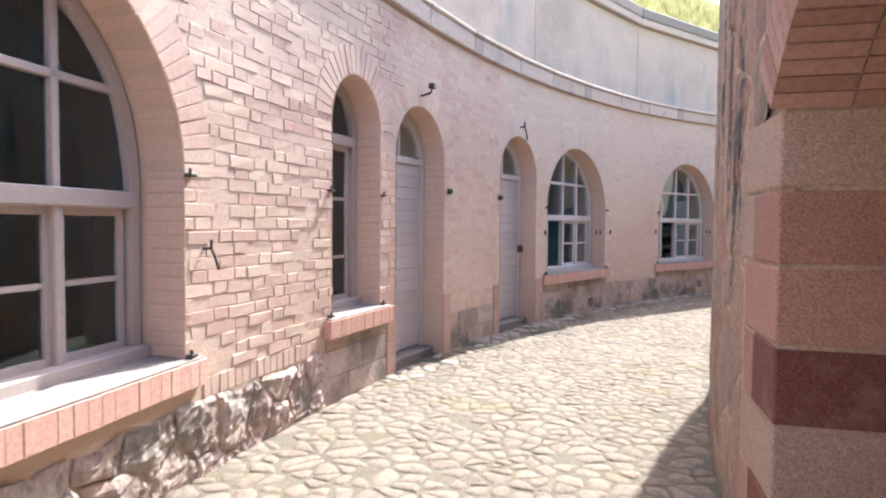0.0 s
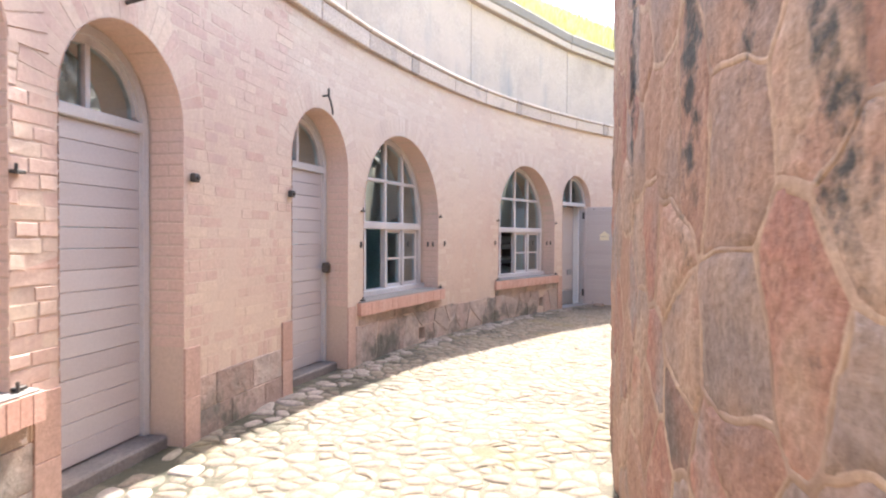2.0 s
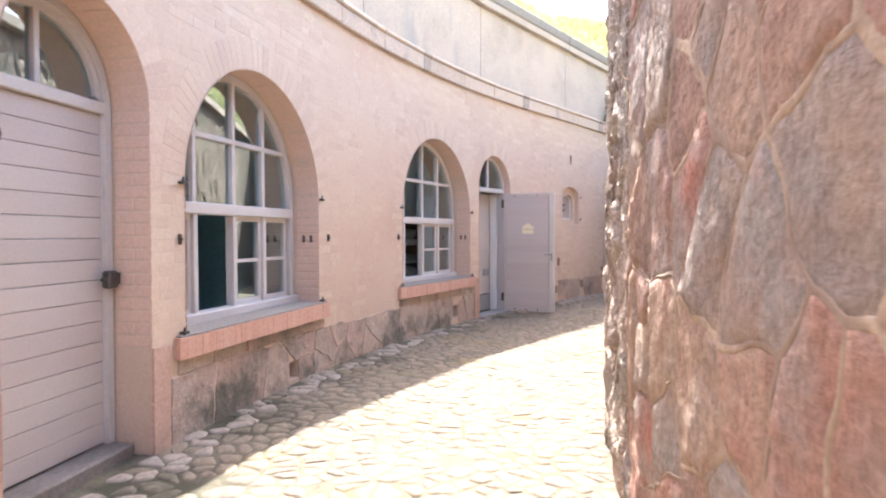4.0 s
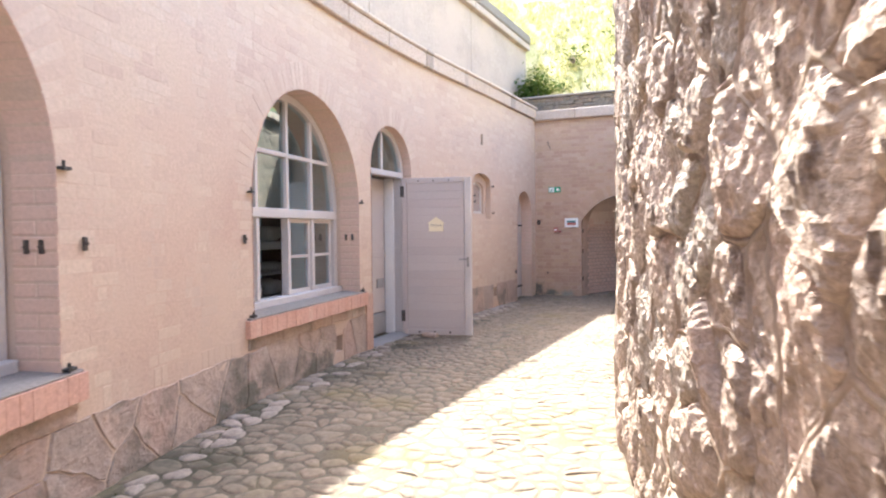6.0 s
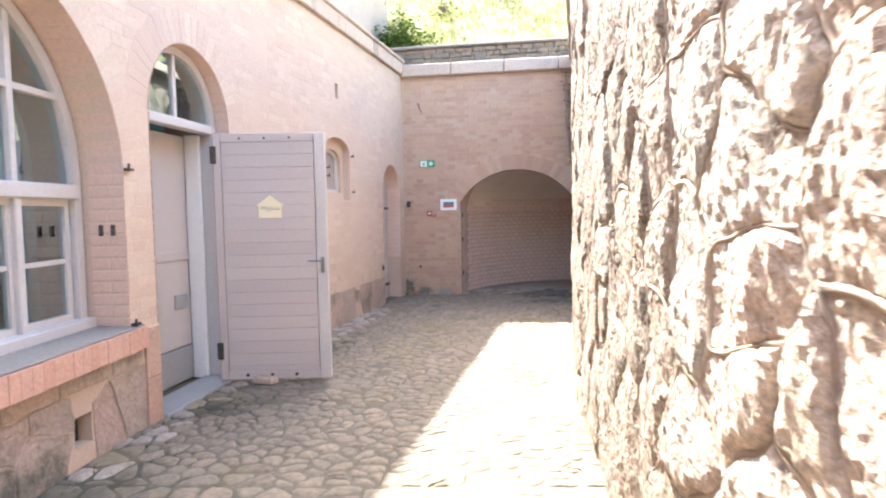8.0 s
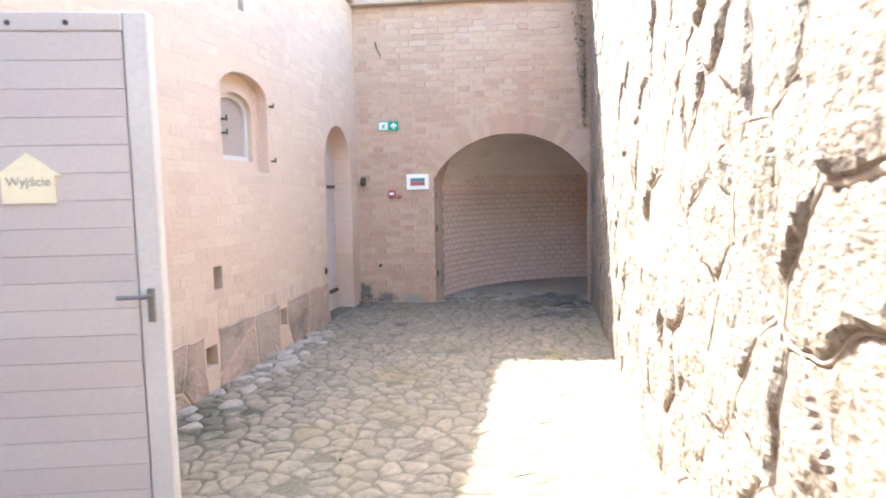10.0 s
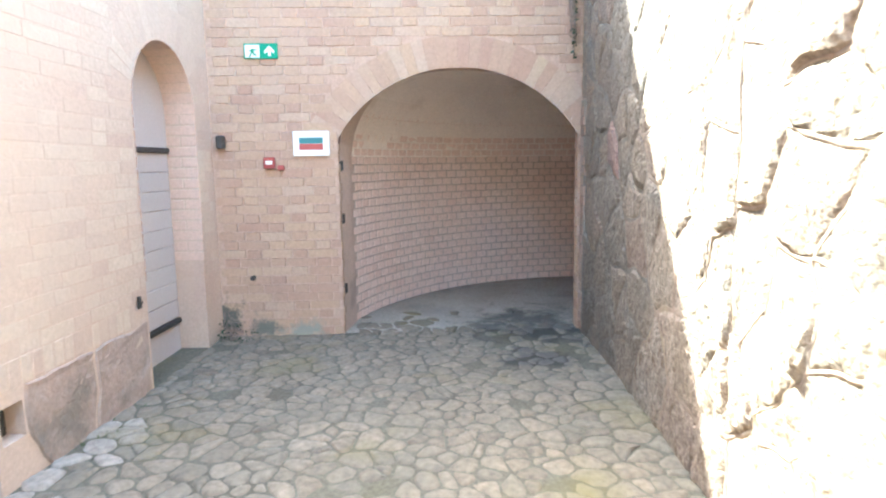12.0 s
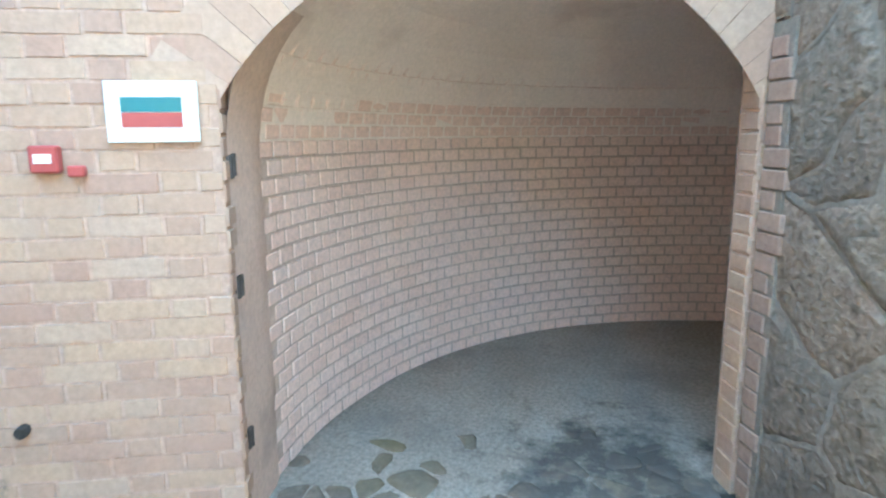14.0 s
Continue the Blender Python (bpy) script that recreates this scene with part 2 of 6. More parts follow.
tooth_brick = material("toothed_brick", [(0.30, 0.20, 0.16), (0.36, 0.255, 0.20), (0.33, 0.22, 0.175)], vary="object", big=1.2, mottle=0.2, bump=0.35, depth=0.005, lead_by=0.5)
rose_rubble = material("rose_rubble_stone", [(0.285, 0.18, 0.152), (0.33, 0.215, 0.18)], vary="object", **COARSE)
tan_rubble = material("tan_rubble_stone", [(0.30, 0.235, 0.185), (0.35, 0.275, 0.215)], vary="object", **COARSE)
joint_mortar = material("joint_mortar", [(0.299, 0.220, 0.176), (0.361, 0.277, 0.220), (0.326, 0.242, 0.189), (0.396, 0.317, 0.216)], big=2.6, mottle=0.25, bump=0.5, depth=0.008, rough=0.95, stain=((0.27, 0.21, 0.17), 2.1, 0.55, 0.12))
grey_joint = material("grey_joint_mortar", [(0.19, 0.168, 0.142), (0.25, 0.213, 0.177), (0.215, 0.188, 0.157)], big=2.6, mottle=0.3, bump=0.6, depth=0.01, rough=0.95, stain=((0.19, 0.17, 0.145), 2.4, 0.48, 0.14))
rubble_mortar = material("rubble_mortar", [(0.38, 0.29, 0.23), (0.46, 0.365, 0.28), (0.35, 0.255, 0.205)], mottle=0.35, bump=0.9, depth=0.015, rough=0.95, coarse=0.03, stain=((0.15, 0.14, 0.13), 1.3, 0.58, 0.16, 0.4))
PLINTH = [(0.326, 0.233, 0.194), (0.422, 0.308, 0.251), (0.387, 0.308, 0.260), (0.484, 0.378, 0.312), (0.440, 0.317, 0.260), (0.475, 0.405, 0.352)]
plinth_piece = material("plinth_stone", PLINTH, big=5, vary="object", mottle=0.2, bump=0.8, depth=0.015, coarse=0.03, lead_by=0.72, stain=((0.23, 0.205, 0.18), 2.2, 0.52, 0.2))
sandstone = material("sandstone", [(0.40, 0.245, 0.19), (0.48, 0.325, 0.26), (0.43, 0.275, 0.215)], big=3, vary="object", mottle=0.22, bump=0.5)
granite = material("granite", [(0.17, 0.07, 0.058), (0.24, 0.10, 0.08), (0.20, 0.085, 0.07)], big=3, fine=120, vary="object", mottle=0.7, bump=0.6, depth=0.005, stain=((0.28, 0.20, 0.165), 2.4, 0.58, 0.2))
dark_granite = material("dark_granite", [(0.07, 0.075, 0.075), (0.11, 0.11, 0.105)], big=3, fine=120, vary="object", mottle=0.5, bump=0.6, depth=0.005)
grey_granite = material("grey_granite", [(0.37, 0.275, 0.23), (0.43, 0.325, 0.27)], big=3, fine=120, vary="object", mottle=0.6, bump=0.5, depth=0.004)
pink_granite = material("pink_granite", [(0.35, 0.205, 0.17), (0.41, 0.25, 0.21), (0.33, 0.185, 0.15)], big=3, fine=120, vary="object", mottle=0.55, bump=0.5, depth=0.004, stain=((0.42, 0.31, 0.255), 2.4, 0.55, 0.22))
cornice_stone = material("cornice_stone", [(0.42, 0.33, 0.275), (0.50, 0.405, 0.34), (0.46, 0.36, 0.30)], big=2, vary="object", mottle=0.3, bump=0.7, depth=0.01, lead_by=0.5, stain=((0.26, 0.23, 0.21), 2.2, 0.58, 0.2))
cornice_dark = material("stained_cornice_stone", [(0.33, 0.27, 0.23), (0.39, 0.32, 0.27)], big=3, vary="object", mottle=0.3, bump=0.7, depth=0.01)
concrete = material("concrete", [(0.345, 0.284, 0.243), (0.42, 0.35, 0.302), (0.38, 0.316, 0.27)], big=0.9, fine=20, mottle=0.14, bump=0.3, stain=((0.29, 0.275, 0.26), 1.6, 0.56, 0.16, 0.25))
coping_stone = material("coping_stone", [(0.21, 0.185, 0.165), (0.28, 0.245, 0.22)], big=2, vary="object", mottle=0.3, bump=0.6)
COBBLE = [(0.132, 0.105, 0.078), (0.18, 0.141, 0.106), (0.219, 0.173, 0.13), (0.164, 0.134, 0.103), (0.251, 0.202, 0.155)]
FLAG = [(0.221, 0.186, 0.155), (0.304, 0.255, 0.216), (0.255, 0.211, 0.177)]
MOSSY = dict(big=2.2, fine=26, mottle=0.38, bump=0.5, depth=0.006, lead_by=0.5, stain=((0.175, 0.14, 0.065), 1.15, 0.54, 0.22))
cobble_piece = material("cobble", COBBLE, vary="object", **MOSSY)
cobble_many = material("cobbles", COBBLE, vary="island", **MOSSY)
flag_piece = material("flagstone", FLAG, vary="object", **MOSSY)
soil = material("soil", [(0.095, 0.082, 0.06), (0.128, 0.111, 0.082), (0.11, 0.096, 0.069)], big=1.5, mottle=0.4, rough=0.95, stain=((0.12, 0.10, 0.05), 1.15, 0.52, 0.2))
tunnel_earth = material("tunnel_earth", [(0.285, 0.245, 0.20), (0.355, 0.305, 0.25)], mottle=0.4, rough=0.85, bump=0.8, depth=0.012, stain=((0.20, 0.18, 0.16), 1.6, 0.54, 0.2))
door_paint = material("door_paint", [(0.46, 0.405, 0.38), (0.51, 0.455, 0.425), (0.48, 0.415, 0.39)], big=2.5, fine=60, vary="object", mottle=0.07, bump=0.2, depth=0.002, rough=0.6)
shutter_paint = material("shutter_paint", [(0.33, 0.27, 0.24), (0.38, 0.31, 0.275)], mottle=0.12, bump=0.2, depth=0.002, rough=0.6)
frame_paint = material("frame_paint", [(0.50, 0.465, 0.44), (0.56, 0.525, 0.50)], mottle=0.08, bump=0.2, depth=0.002, rough=0.55)
old_paint = material("old_frame_paint", [(0.40, 0.335, 0.30), (0.47, 0.40, 0.36)], mottle=0.1, bump=0.2, depth=0.002, rough=0.6)
grey_paint = material("grey_paint", [(0.27, 0.265, 0.26), (0.33, 0.32, 0.31)], mottle=0.1, bump=0.2, depth=0.002, rough=0.6)
white_paint = material("white_paint", [(0.74, 0.72, 0.69), (0.80, 0.78, 0.75)], mottle=0.06, bump=0.15, depth=0.002, rough=0.5)
iron = material("iron", [(0.06, 0.06, 0.06), (0.11, 0.095, 0.085)], mottle=0.4, rough=0.6, metal=0.6)
steel = material("steel", [(0.25, 0.25, 0.25), (0.35, 0.34, 0.33)], mottle=0.2, rough=0.4, metal=0.9)
# pale teal stands in for hazy, lifted shade indoors, not for wall paint
lifted_shade = material("lifted_shade", [(0.48, 0.80, 0.86), (0.54, 0.84, 0.89)], mottle=0.2)
threshold_wood = material("threshold_wood", [(0.16, 0.137, 0.122), (0.22, 0.187, 0.165)], big=4, mottle=0.3)
linen = material("linen", [(0.58, 0.56, 0.50), (0.66, 0.64, 0.58), (0.50, 0.49, 0.45)], vary="object", big=3, mottle=0.2, bump=0.5, depth=0.006, rough=0.95)
timber = material("timber", [(0.22, 0.165, 0.138), (0.29, 0.22, 0.185)], big=4, mottle=0.3)
sheet_yellow = material("yellow_board", [(0.74, 0.66, 0.46), (0.78, 0.70, 0.50)], mottle=0.05, bump=0.1, rough=0.6)
print_grey = material("grey_print", [(0.25, 0.24, 0.22), (0.3, 0.28, 0.26)], mottle=0.05, bump=0)
sign_green = material("sign_green", [(0.02, 0.28, 0.16), (0.03, 0.32, 0.19)], mottle=0.04, bump=0, rough=0.4)
sign_white = material("sign_white", [(0.80, 0.80, 0.79), (0.83, 0.83, 0.82)], mottle=0.03, bump=0, rough=0.4)
sign_teal = material("sign_teal", [(0.06, 0.20, 0.21), (0.08, 0.23, 0.24)], mottle=0.04, bump=0, rough=0.4)
sign_red = material("sign_red", [(0.40, 0.085, 0.08), (0.44, 0.11, 0.10)], mottle=0.05, bump=0, rough=0.4)
GRASS = [(0.30, 0.29, 0.12), (0.37, 0.345, 0.16), (0.46, 0.41, 0.23), (0.33, 0.31, 0.13)]
turf = material("turf", GRASS, big=0.8, fine=25, mottle=0.4, rough=0.95, bump=0.8, depth=0.03)
blades = material("grass_blades", [(0.26, 0.27, 0.10), (0.36, 0.345, 0.15), (0.48, 0.43, 0.25)], vary="island", mottle=0.2, bump=0, rough=1.0)
leafage = material("leafage", [(0.05, 0.09, 0.025), (0.09, 0.13, 0.03), (0.14, 0.17, 0.045)], vary="island", mottle=0.2, bump=0, rough=1.0)
weed = material("weed", [(0.06, 0.085, 0.03), (0.09, 0.11, 0.04)], vary="island", mottle=0.2, bump=0, rough=1.0)
dark_leaf = material("dark_leaf", [(0.03, 0.055, 0.03), (0.05, 0.085, 0.045)], vary="island", mottle=0.2, bump=0, rough=1.0)
hole_shade = material("hole_shade", [(0.035, 0.04, 0.04), (0.06, 0.065, 0.06)], mottle=0.3, rough=0.95)


def thin(m, share):
    """Lets light through blades and leaves."""
    n, l = m.node_tree.nodes, m.node_tree.links
    face = n["Principled BSDF"]
    face.inputs["Specular IOR Level"].default_value = 0.0
    through_leaf, both = n.new("ShaderNodeBsdfTranslucent"), n.new("ShaderNodeMixShader")
    l.new(face.inputs["Base Color"].links[0].from_socket, through_leaf.inputs[0])
    both.inputs[0].default_value = share
    l.new(face.outputs[0], both.inputs[1])
    l.new(through_leaf.outputs[0], both.inputs[2])
    l.new(both.outputs[0], n["Material Output"].inputs[0])


def blot(m, centre, reach, colour, tall=1.0):
    """A damp stain or a painted dark patch round a place, ragged at its rim; tall under 1 draws it out upright."""
    n, l = m.node_tree.nodes, m.node_tree.links
    face = n["Principled BSDF"]
    pos, away, ragged = n.new("ShaderNodeNewGeometry"), n.new("ShaderNodeVectorMath"), n.new("ShaderNodeTexNoise")
    away.operation = "DISTANCE"
    squash = n.new("ShaderNodeVectorMath")
    squash.operation = "MULTIPLY"
    squash.inputs[1].default_value = (1, 1, tall)
    l.new(pos.outputs["Position"], squash.inputs[0])
    away.inputs[1].default_value = (centre.x, centre.y, centre.z * tall)
    l.new(squash.outputs[0], away.inputs[0])
    ragged.inputs["Scale"].default_value, ragged.inputs["Detail"].default_value, ragged.inputs["Roughness"].default_value = max(4.0, 1.1 / reach), 6, 0.68
    l.new(pos.outputs["Position"], ragged.inputs["Vector"])
    add = n.new("ShaderNodeMath")
    add.operation = "MULTIPLY_ADD"
    add.inputs[1].default_value = reach * 4.5
    l.new(ragged.outputs["Fac"], add.inputs[0])
    l.new(away.outputs["Value"], add.inputs[2])
    k = n.new("ShaderNodeMapRange")
    k.inputs[1].default_value, k.inputs[2].default_value = reach * 2.6, reach * 3.4
    k.inputs[3].default_value, k.inputs[4].default_value = 0.9, 0.0
    l.new(add.outputs[0], k.inputs[0])
    mx = n.new("ShaderNodeMix")
    mx.data_type = "RGBA"
    l.new(k.outputs[0], mx.inputs[0])
    l.new(face.inputs["Base Color"].links[0].from_socket, mx.inputs[6])
    mx.inputs[7].default_value = (*colour, 1)
    l.new(mx.outputs[2], face.inputs["Base Color"])


def patchy_coat(m, colour, scale, start, width, most):
    """Patches of dirt, limewash or painted pit shade that run across pieces and joints alike."""
    n, l = m.node_tree.nodes, m.node_tree.links
    face = n["Principled BSDF"]
    pos, cloud, k, mx = n.new("ShaderNodeNewGeometry"), n.new("ShaderNodeTexNoise"), n.new("ShaderNodeMapRange"), n.new("ShaderNodeMix")
    cloud.inputs["Scale"].default_value, cloud.inputs["Detail"].default_value, cloud.inputs["Roughness"].default_value = scale, 7, 0.62
    l.new(pos.outputs["Position"], cloud.inputs["Vector"])
    k.inputs[1].default_value, k.inputs[2].default_value, k.inputs[4].default_value = start, start + width, most
    l.new(cloud.outputs["Fac"], k.inputs[0])
    mx.data_type = "RGBA"
    l.new(k.outputs[0], mx.inputs[0])
    l.new(face.inputs["Base Color"].links[0].from_socket, mx.inputs[6])
    mx.inputs[7].default_value = (*colour, 1)
    l.new(mx.outputs[2], face.inputs["Base Color"])


patchy_coat(concrete, (0.45, 0.365, 0.31), 1.1, 0.48, 0.12, 0.7)
STREAKS = ((0.38, 1.98, 0.095), (0.56, 1.60, 0.08), (0.84, 2.05, 0.10), (1.30, 2.3, 0.07), (1.82, 2.1, 0.10), (3.0, 2.15, 0.09))
thin(blades, 0.5)
for m in (brick_piece, brick_many, mortar):
    patchy_coat(m, (0.56, 0.43, 0.335), 1.7, 0.47, 0.2, 0.7)
patchy_coat(beige_many, (0.55, 0.425, 0.33), 1.3, 0.42, 0.2, 0.6)
for m in (end_piece, end_many):
    patchy_coat(m, (0.455, 0.31, 0.235), 1.7, 0.46, 0.18, 0.5)
for m in (beige_piece, beige_stones):
    patchy_coat(m, (0.225, 0.172, 0.13), 7.0, 0.47, 0.16, 0.65)
# more painted pit shade, as the sunlit relief alone washes out
for m in (pale_piece, pale_many):
    patchy_coat(m, (0.22, 0.165, 0.13), 5.5, 0.54, 0.12, 0.5)
patchy_coat(plinth_piece, (0.13, 0.13, 0.11), 1.9, 0.5, 0.14, 0.65)
patchy_coat(sandstone, (0.27, 0.215, 0.18), 2.3, 0.54, 0.14, 0.5)
for m in (cobble_piece, cobble_many):
    patchy_coat(m, (0.15, 0.13, 0.103), 2.4, 0.48, 0.2, 0.55)
for m in (rubble_piece, rubble_many, rubble_mortar):
    for s_, z_, r_ in STREAKS:
        blot(m, at(s_, -2.77, z_), r_, (0.03, 0.05, 0.056), 0.16)
    patchy_coat(m, (0.36, 0.235, 0.175), 2.3, 0.48, 0.2, 0.5)
for s_, z_, r_ in STREAKS:
    blot(lime_joint, at(s_, -2.77, z_), r_ * 0.9, (0.06, 0.075, 0.078), 0.16)
thin(leafage, 0.4)
for m, c in ((tunnel_earth, (0.075, 0.07, 0.062)), (soil, (0.05, 0.046, 0.04)), (cobble_piece, (0.10, 0.09, 0.08)), (cobble_many, (0.10, 0.09, 0.08))):
    blot(m, at(19.85, -2.45, 0.0), 0.55, c)
    blot(m, at(18.95, -2.42, 0.0), 0.28, c)
# moss and damp at the wall foot, which also paint its shaded strip darker
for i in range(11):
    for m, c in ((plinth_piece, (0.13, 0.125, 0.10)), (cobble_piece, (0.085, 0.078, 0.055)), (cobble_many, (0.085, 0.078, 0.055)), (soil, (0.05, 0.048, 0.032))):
        blot(m, at(3.4 + 1.21 * i + 0.25 * math.sin(5.0 * i), -0.10 - 0.10 * (i % 3), 0.02), (0.42 if m == soil else 0.24) + 0.07 * (i % 4), c, 1.6)
FOOT = ((0.04, 0.14, 0.11, 0.09, 0.6), (0.30, 0.06, 0.13, 0.15, 1.3), (0.65, 0.03, 0.14, 0.28, 1.6))
for m in (end_piece, end_many, end_mortar):
    for u_, z_, r_, c_, t_ in FOOT:
        blot(m, at(19.55, -u_, z_), r_, (c_, c_ * 1.05, c_ * 0.9), t_)

def glazing(name, strength):
    """Old window glass: clear, faintly green, with a mirror's share set by strength."""
    m = bpy.data.materials.new(name)
    m.use_nodes = True
    n, l = m.node_tree.nodes, m.node_tree.links
    n.remove(n["Principled BSDF"])
    mix, clear, gloss, fres = n.new("ShaderNodeMixShader"), n.new("ShaderNodeBsdfTransparent"), n.new("ShaderNodeBsdfGlossy"), n.new("ShaderNodeFresnel")
    clear.inputs[0].default_value = (0.55, 0.86, 0.92, 1)
    gloss.inputs[0].default_value = (0.84, 0.98, 1.0, 1)
    gloss.inputs["Roughness"].default_value = 0.01
    fres.inputs[0].default_value = strength
    l.new(fres.outputs[0], mix.inputs[0])
    l.new(clear.outputs[0], mix.inputs[1])
    l.new(gloss.outputs[0], mix.inputs[2])
    l.new(mix.outputs[0], n["Material Output"].inputs[0])
    return m


glass = glazing("glass", 4.8)
dull_glass = glazing("dull_glass", 1.8)

# ---- openings of the casemate wall ----
def arch(s0, s1, spring, rise=None):
    """The height of a round or flat arch over s0 to s1."""
    c, r = (s0 + s1) / 2, (s1 - s0) / 2
    k = 1.0 if rise is None else rise / r
    return lambda s: spring + k * math.sqrt(max(0.0, r * r - (s - c) ** 2))


def segment(s0, s1, spring, rise):
    """The height of a flat arch that is part of one circle."""
    c, h = (s0 + s1) / 2, (s1 - s0) / 2
    r = (h * h + rise * rise) / (2 * rise)
    return lambda s: spring + rise - r + math.sqrt(max(0.0, r * r - (s - c) ** 2))


def level(z):
    return lambda s: z


THICK, REVEAL = 0.6, 0.25
WINDOWS = [(-2.03, -0.025, 1.67), (1.615, 2.41, 2.26), (6.675, 8.675, 1.65), (10.67, 12.755, 1.65)]
DOORS = [(2.71, 3.755, 2.09), (5.235, 6.32, 2.09), (13.065, 14.19, 2.10), (18.40, 19.25, 1.71)]
SMALL = (16.29, 17.05, 1.56, 2.16, 0.16)
SILL = 0.68
VENTS = [(8.12, 8.28, 0.04, 0.20), (12.19, 12.34, 0.11, 0.28), (15.92, 16.07, 0.17, 0.32), (17.15, 17.29, 0.20, 0.36), (16.07, 16.19, 0.70, 0.87), (15.19, 15.27, 0.64, 0.82), (16.63, 16.72, 2.80, 2.98)]
openings = [(a, b, SILL - 0.03, arch(a, b, sp), THICK) for a, b, sp in WINDOWS] + [(a, b, -0.2, arch(a, b, sp), THICK) for a, b, sp in DOORS]
openings += [(SMALL[0], SMALL[1], SMALL[2], arch(SMALL[0], SMALL[1], SMALL[3], SMALL[4]), 0.2)] + [(a, b, z0, level(z1), 0.28) for a, b, z0, z1 in VENTS]


def in_opening(s0, s1, z0, z1, gap=0.0, only=None):
    for a, b, zb, zt, _ in (only or openings):
        if s1 > a - gap and s0 < b + gap and z1 > zb - gap:
            q = min(max((s0 + s1) / 2, a), b)
            near = [min(max(t, a), b) for t in (s0, s1)]
            if z0 < max(zt(q), zt(near[0]), zt(near[1])) + gap:
                return True
    return False


WALL_TOP = 3.64


def bored_wall(way, cuts, u0, u1, top, bottom=-0.2, thick=THICK):
    """A wall's face with openings that go into it. way(u, depth, z) gives places."""
    sh = Shape()
    marks = {u0, u1}
    k = u0
    while k < u1:
        marks.add(round(k, 4))
        k += 0.5
    for a, b, zb, zt, dp in cuts:
        steps = 20 if b - a > 0.5 else 2
        for i in range(steps + 1):
            marks.add(round(a + (b - a) * (1 - math.cos(math.pi * i / steps)) / 2, 4))
    marks = [m for m in sorted(marks) if u0 <= m <= u1]
    for a, b in zip(marks[:-1], marks[1:]):
        if b - a < 2e-4:
            continue
        here = sorted([o for o in cuts if a >= o[0] - 1e-3 and b <= o[1] + 1e-3], key=lambda o: o[2])
        za = ze = bottom
        for o in here:
            if o[2] > bottom + 1e-3:
                sh.add([way(a, 0, za), way(b, 0, ze), way(b, 0, o[2]), way(a, 0, o[2])], [(0, 1, 2, 3)])
                sh.add([way(a, 0, o[2]), way(b, 0, o[2]), way(b, o[4], o[2]), way(a, o[4], o[2])], [(0, 1, 2, 3)])
            za, ze = o[3](a), o[3](b)
            sh.add([way(a, 0, za), way(b, 0, ze), way(b, o[4], ze), way(a, o[4], za)], [(0, 3, 2, 1)])
            if o[4] < thick * 0.5:
                sh.add([way(a, o[4], o[2]), way(b, o[4], o[2]), way(b, o[4], ze), way(a, o[4], za)], [(0, 1, 2, 3)])
        sh.add([way(a, 0, za), way(b, 0, ze), way(b, 0, top), way(a, 0, top)], [(0, 1, 2, 3)])
        sh.add([way(a, 0, top), way(b, 0, top), way(b, thick, top), way(a, thick, top)], [(0, 1, 2, 3)])
        if not [o for o in here if o[4] >= thick * 0.5]:
            sh.add([way(a, thick, bottom), way(b, thick, bottom), way(b, thick, top), way(a, thick, top)], [(3, 2, 1, 0)])
    for a, b, zb, zt, dp in cuts:
        for e in (a, b):
            sh.add([way(e, 0, max(zb, bottom)), way(e, dp, max(zb, bottom)), way(e, dp, zt(e)), way(e, 0, zt(e))], [(0, 1, 2, 3)])
    return sh


def west(u, p, z):
    return at(u, 0.012 + p, z)


wall_west = solid("wall_west", bored_wall(west, openings, -9.0, 19.75, WALL_TOP), mortar, "curved pale brick casemate wall with arched openings", "wall", "structure")
chance = random.Random(7)

# ---- rooms behind the casemate wall ----
# back wall and two partitions set near the windows to catch more daylight
room = Shape()
for i in range(30):
    a, b = -9.0 + i * 1.0, -8.0 + i * 1.0
    for z, up in ((-0.02, 1), (3.3, 0)):
        room.add([at(a, THICK, z), at(b, THICK, z), at(b, 1.85, z), at(a, 1.85, z)], [(0, 1, 2, 3)])
    room.add([at(a, 1.85, -0.02), at(b, 1.85, -0.02), at(b, 1.85, 3.3), at(a, 1.85, 3.3)], [(0, 1, 2, 3)])
for s in (-9.0, 4.5, 9.0, 12.93, 21.0):
    room.add([at(s, THICK, -0.02), at(s, 1.85, -0.02), at(s, 1.85, 3.3), at(s, THICK, 3.3)], [(0, 1, 2, 3)])
solid("casemate_rooms", room, lifted_shade, "casemate rooms behind the windows, pale teal in place of lifted shade", "room", "structure")

# ---- cornice, parapet and earth over the casemates ----
def block(s0, s1, d0, d1, z0, z1, b=0.012):
    """A dressed block bent along the plan."""
    sh = Shape().box(s0, s1, d0, d1, z0, z1, b)
    sh.v = [at(v.x, v.y, v.z) for v in sh.v]
    return sh


def lift(s):
    """The string course climbs a little along the wall."""
    marks = ((-9.0, 0.0), (5.0, 0.0), (9.8, 0.075), (13.2, 0.16), (16.5, 0.205), (20.8, 0.22))
    for (a, x), (b, y) in zip(marks[:-1], marks[1:]):
        if s <= b:
            return x + (y - x) * (s - a) / (b - a)
    return marks[-1][1]


def course(s0, s1, d0, d1, z0, z1, b=0.012):
    """A block of the climbing string course."""
    sh = Shape().box(s0, s1, d0, d1, z0, z1, b)
    sh.v = [at(v.x, v.y, v.z + lift(v.x)) for v in sh.v]
    return sh


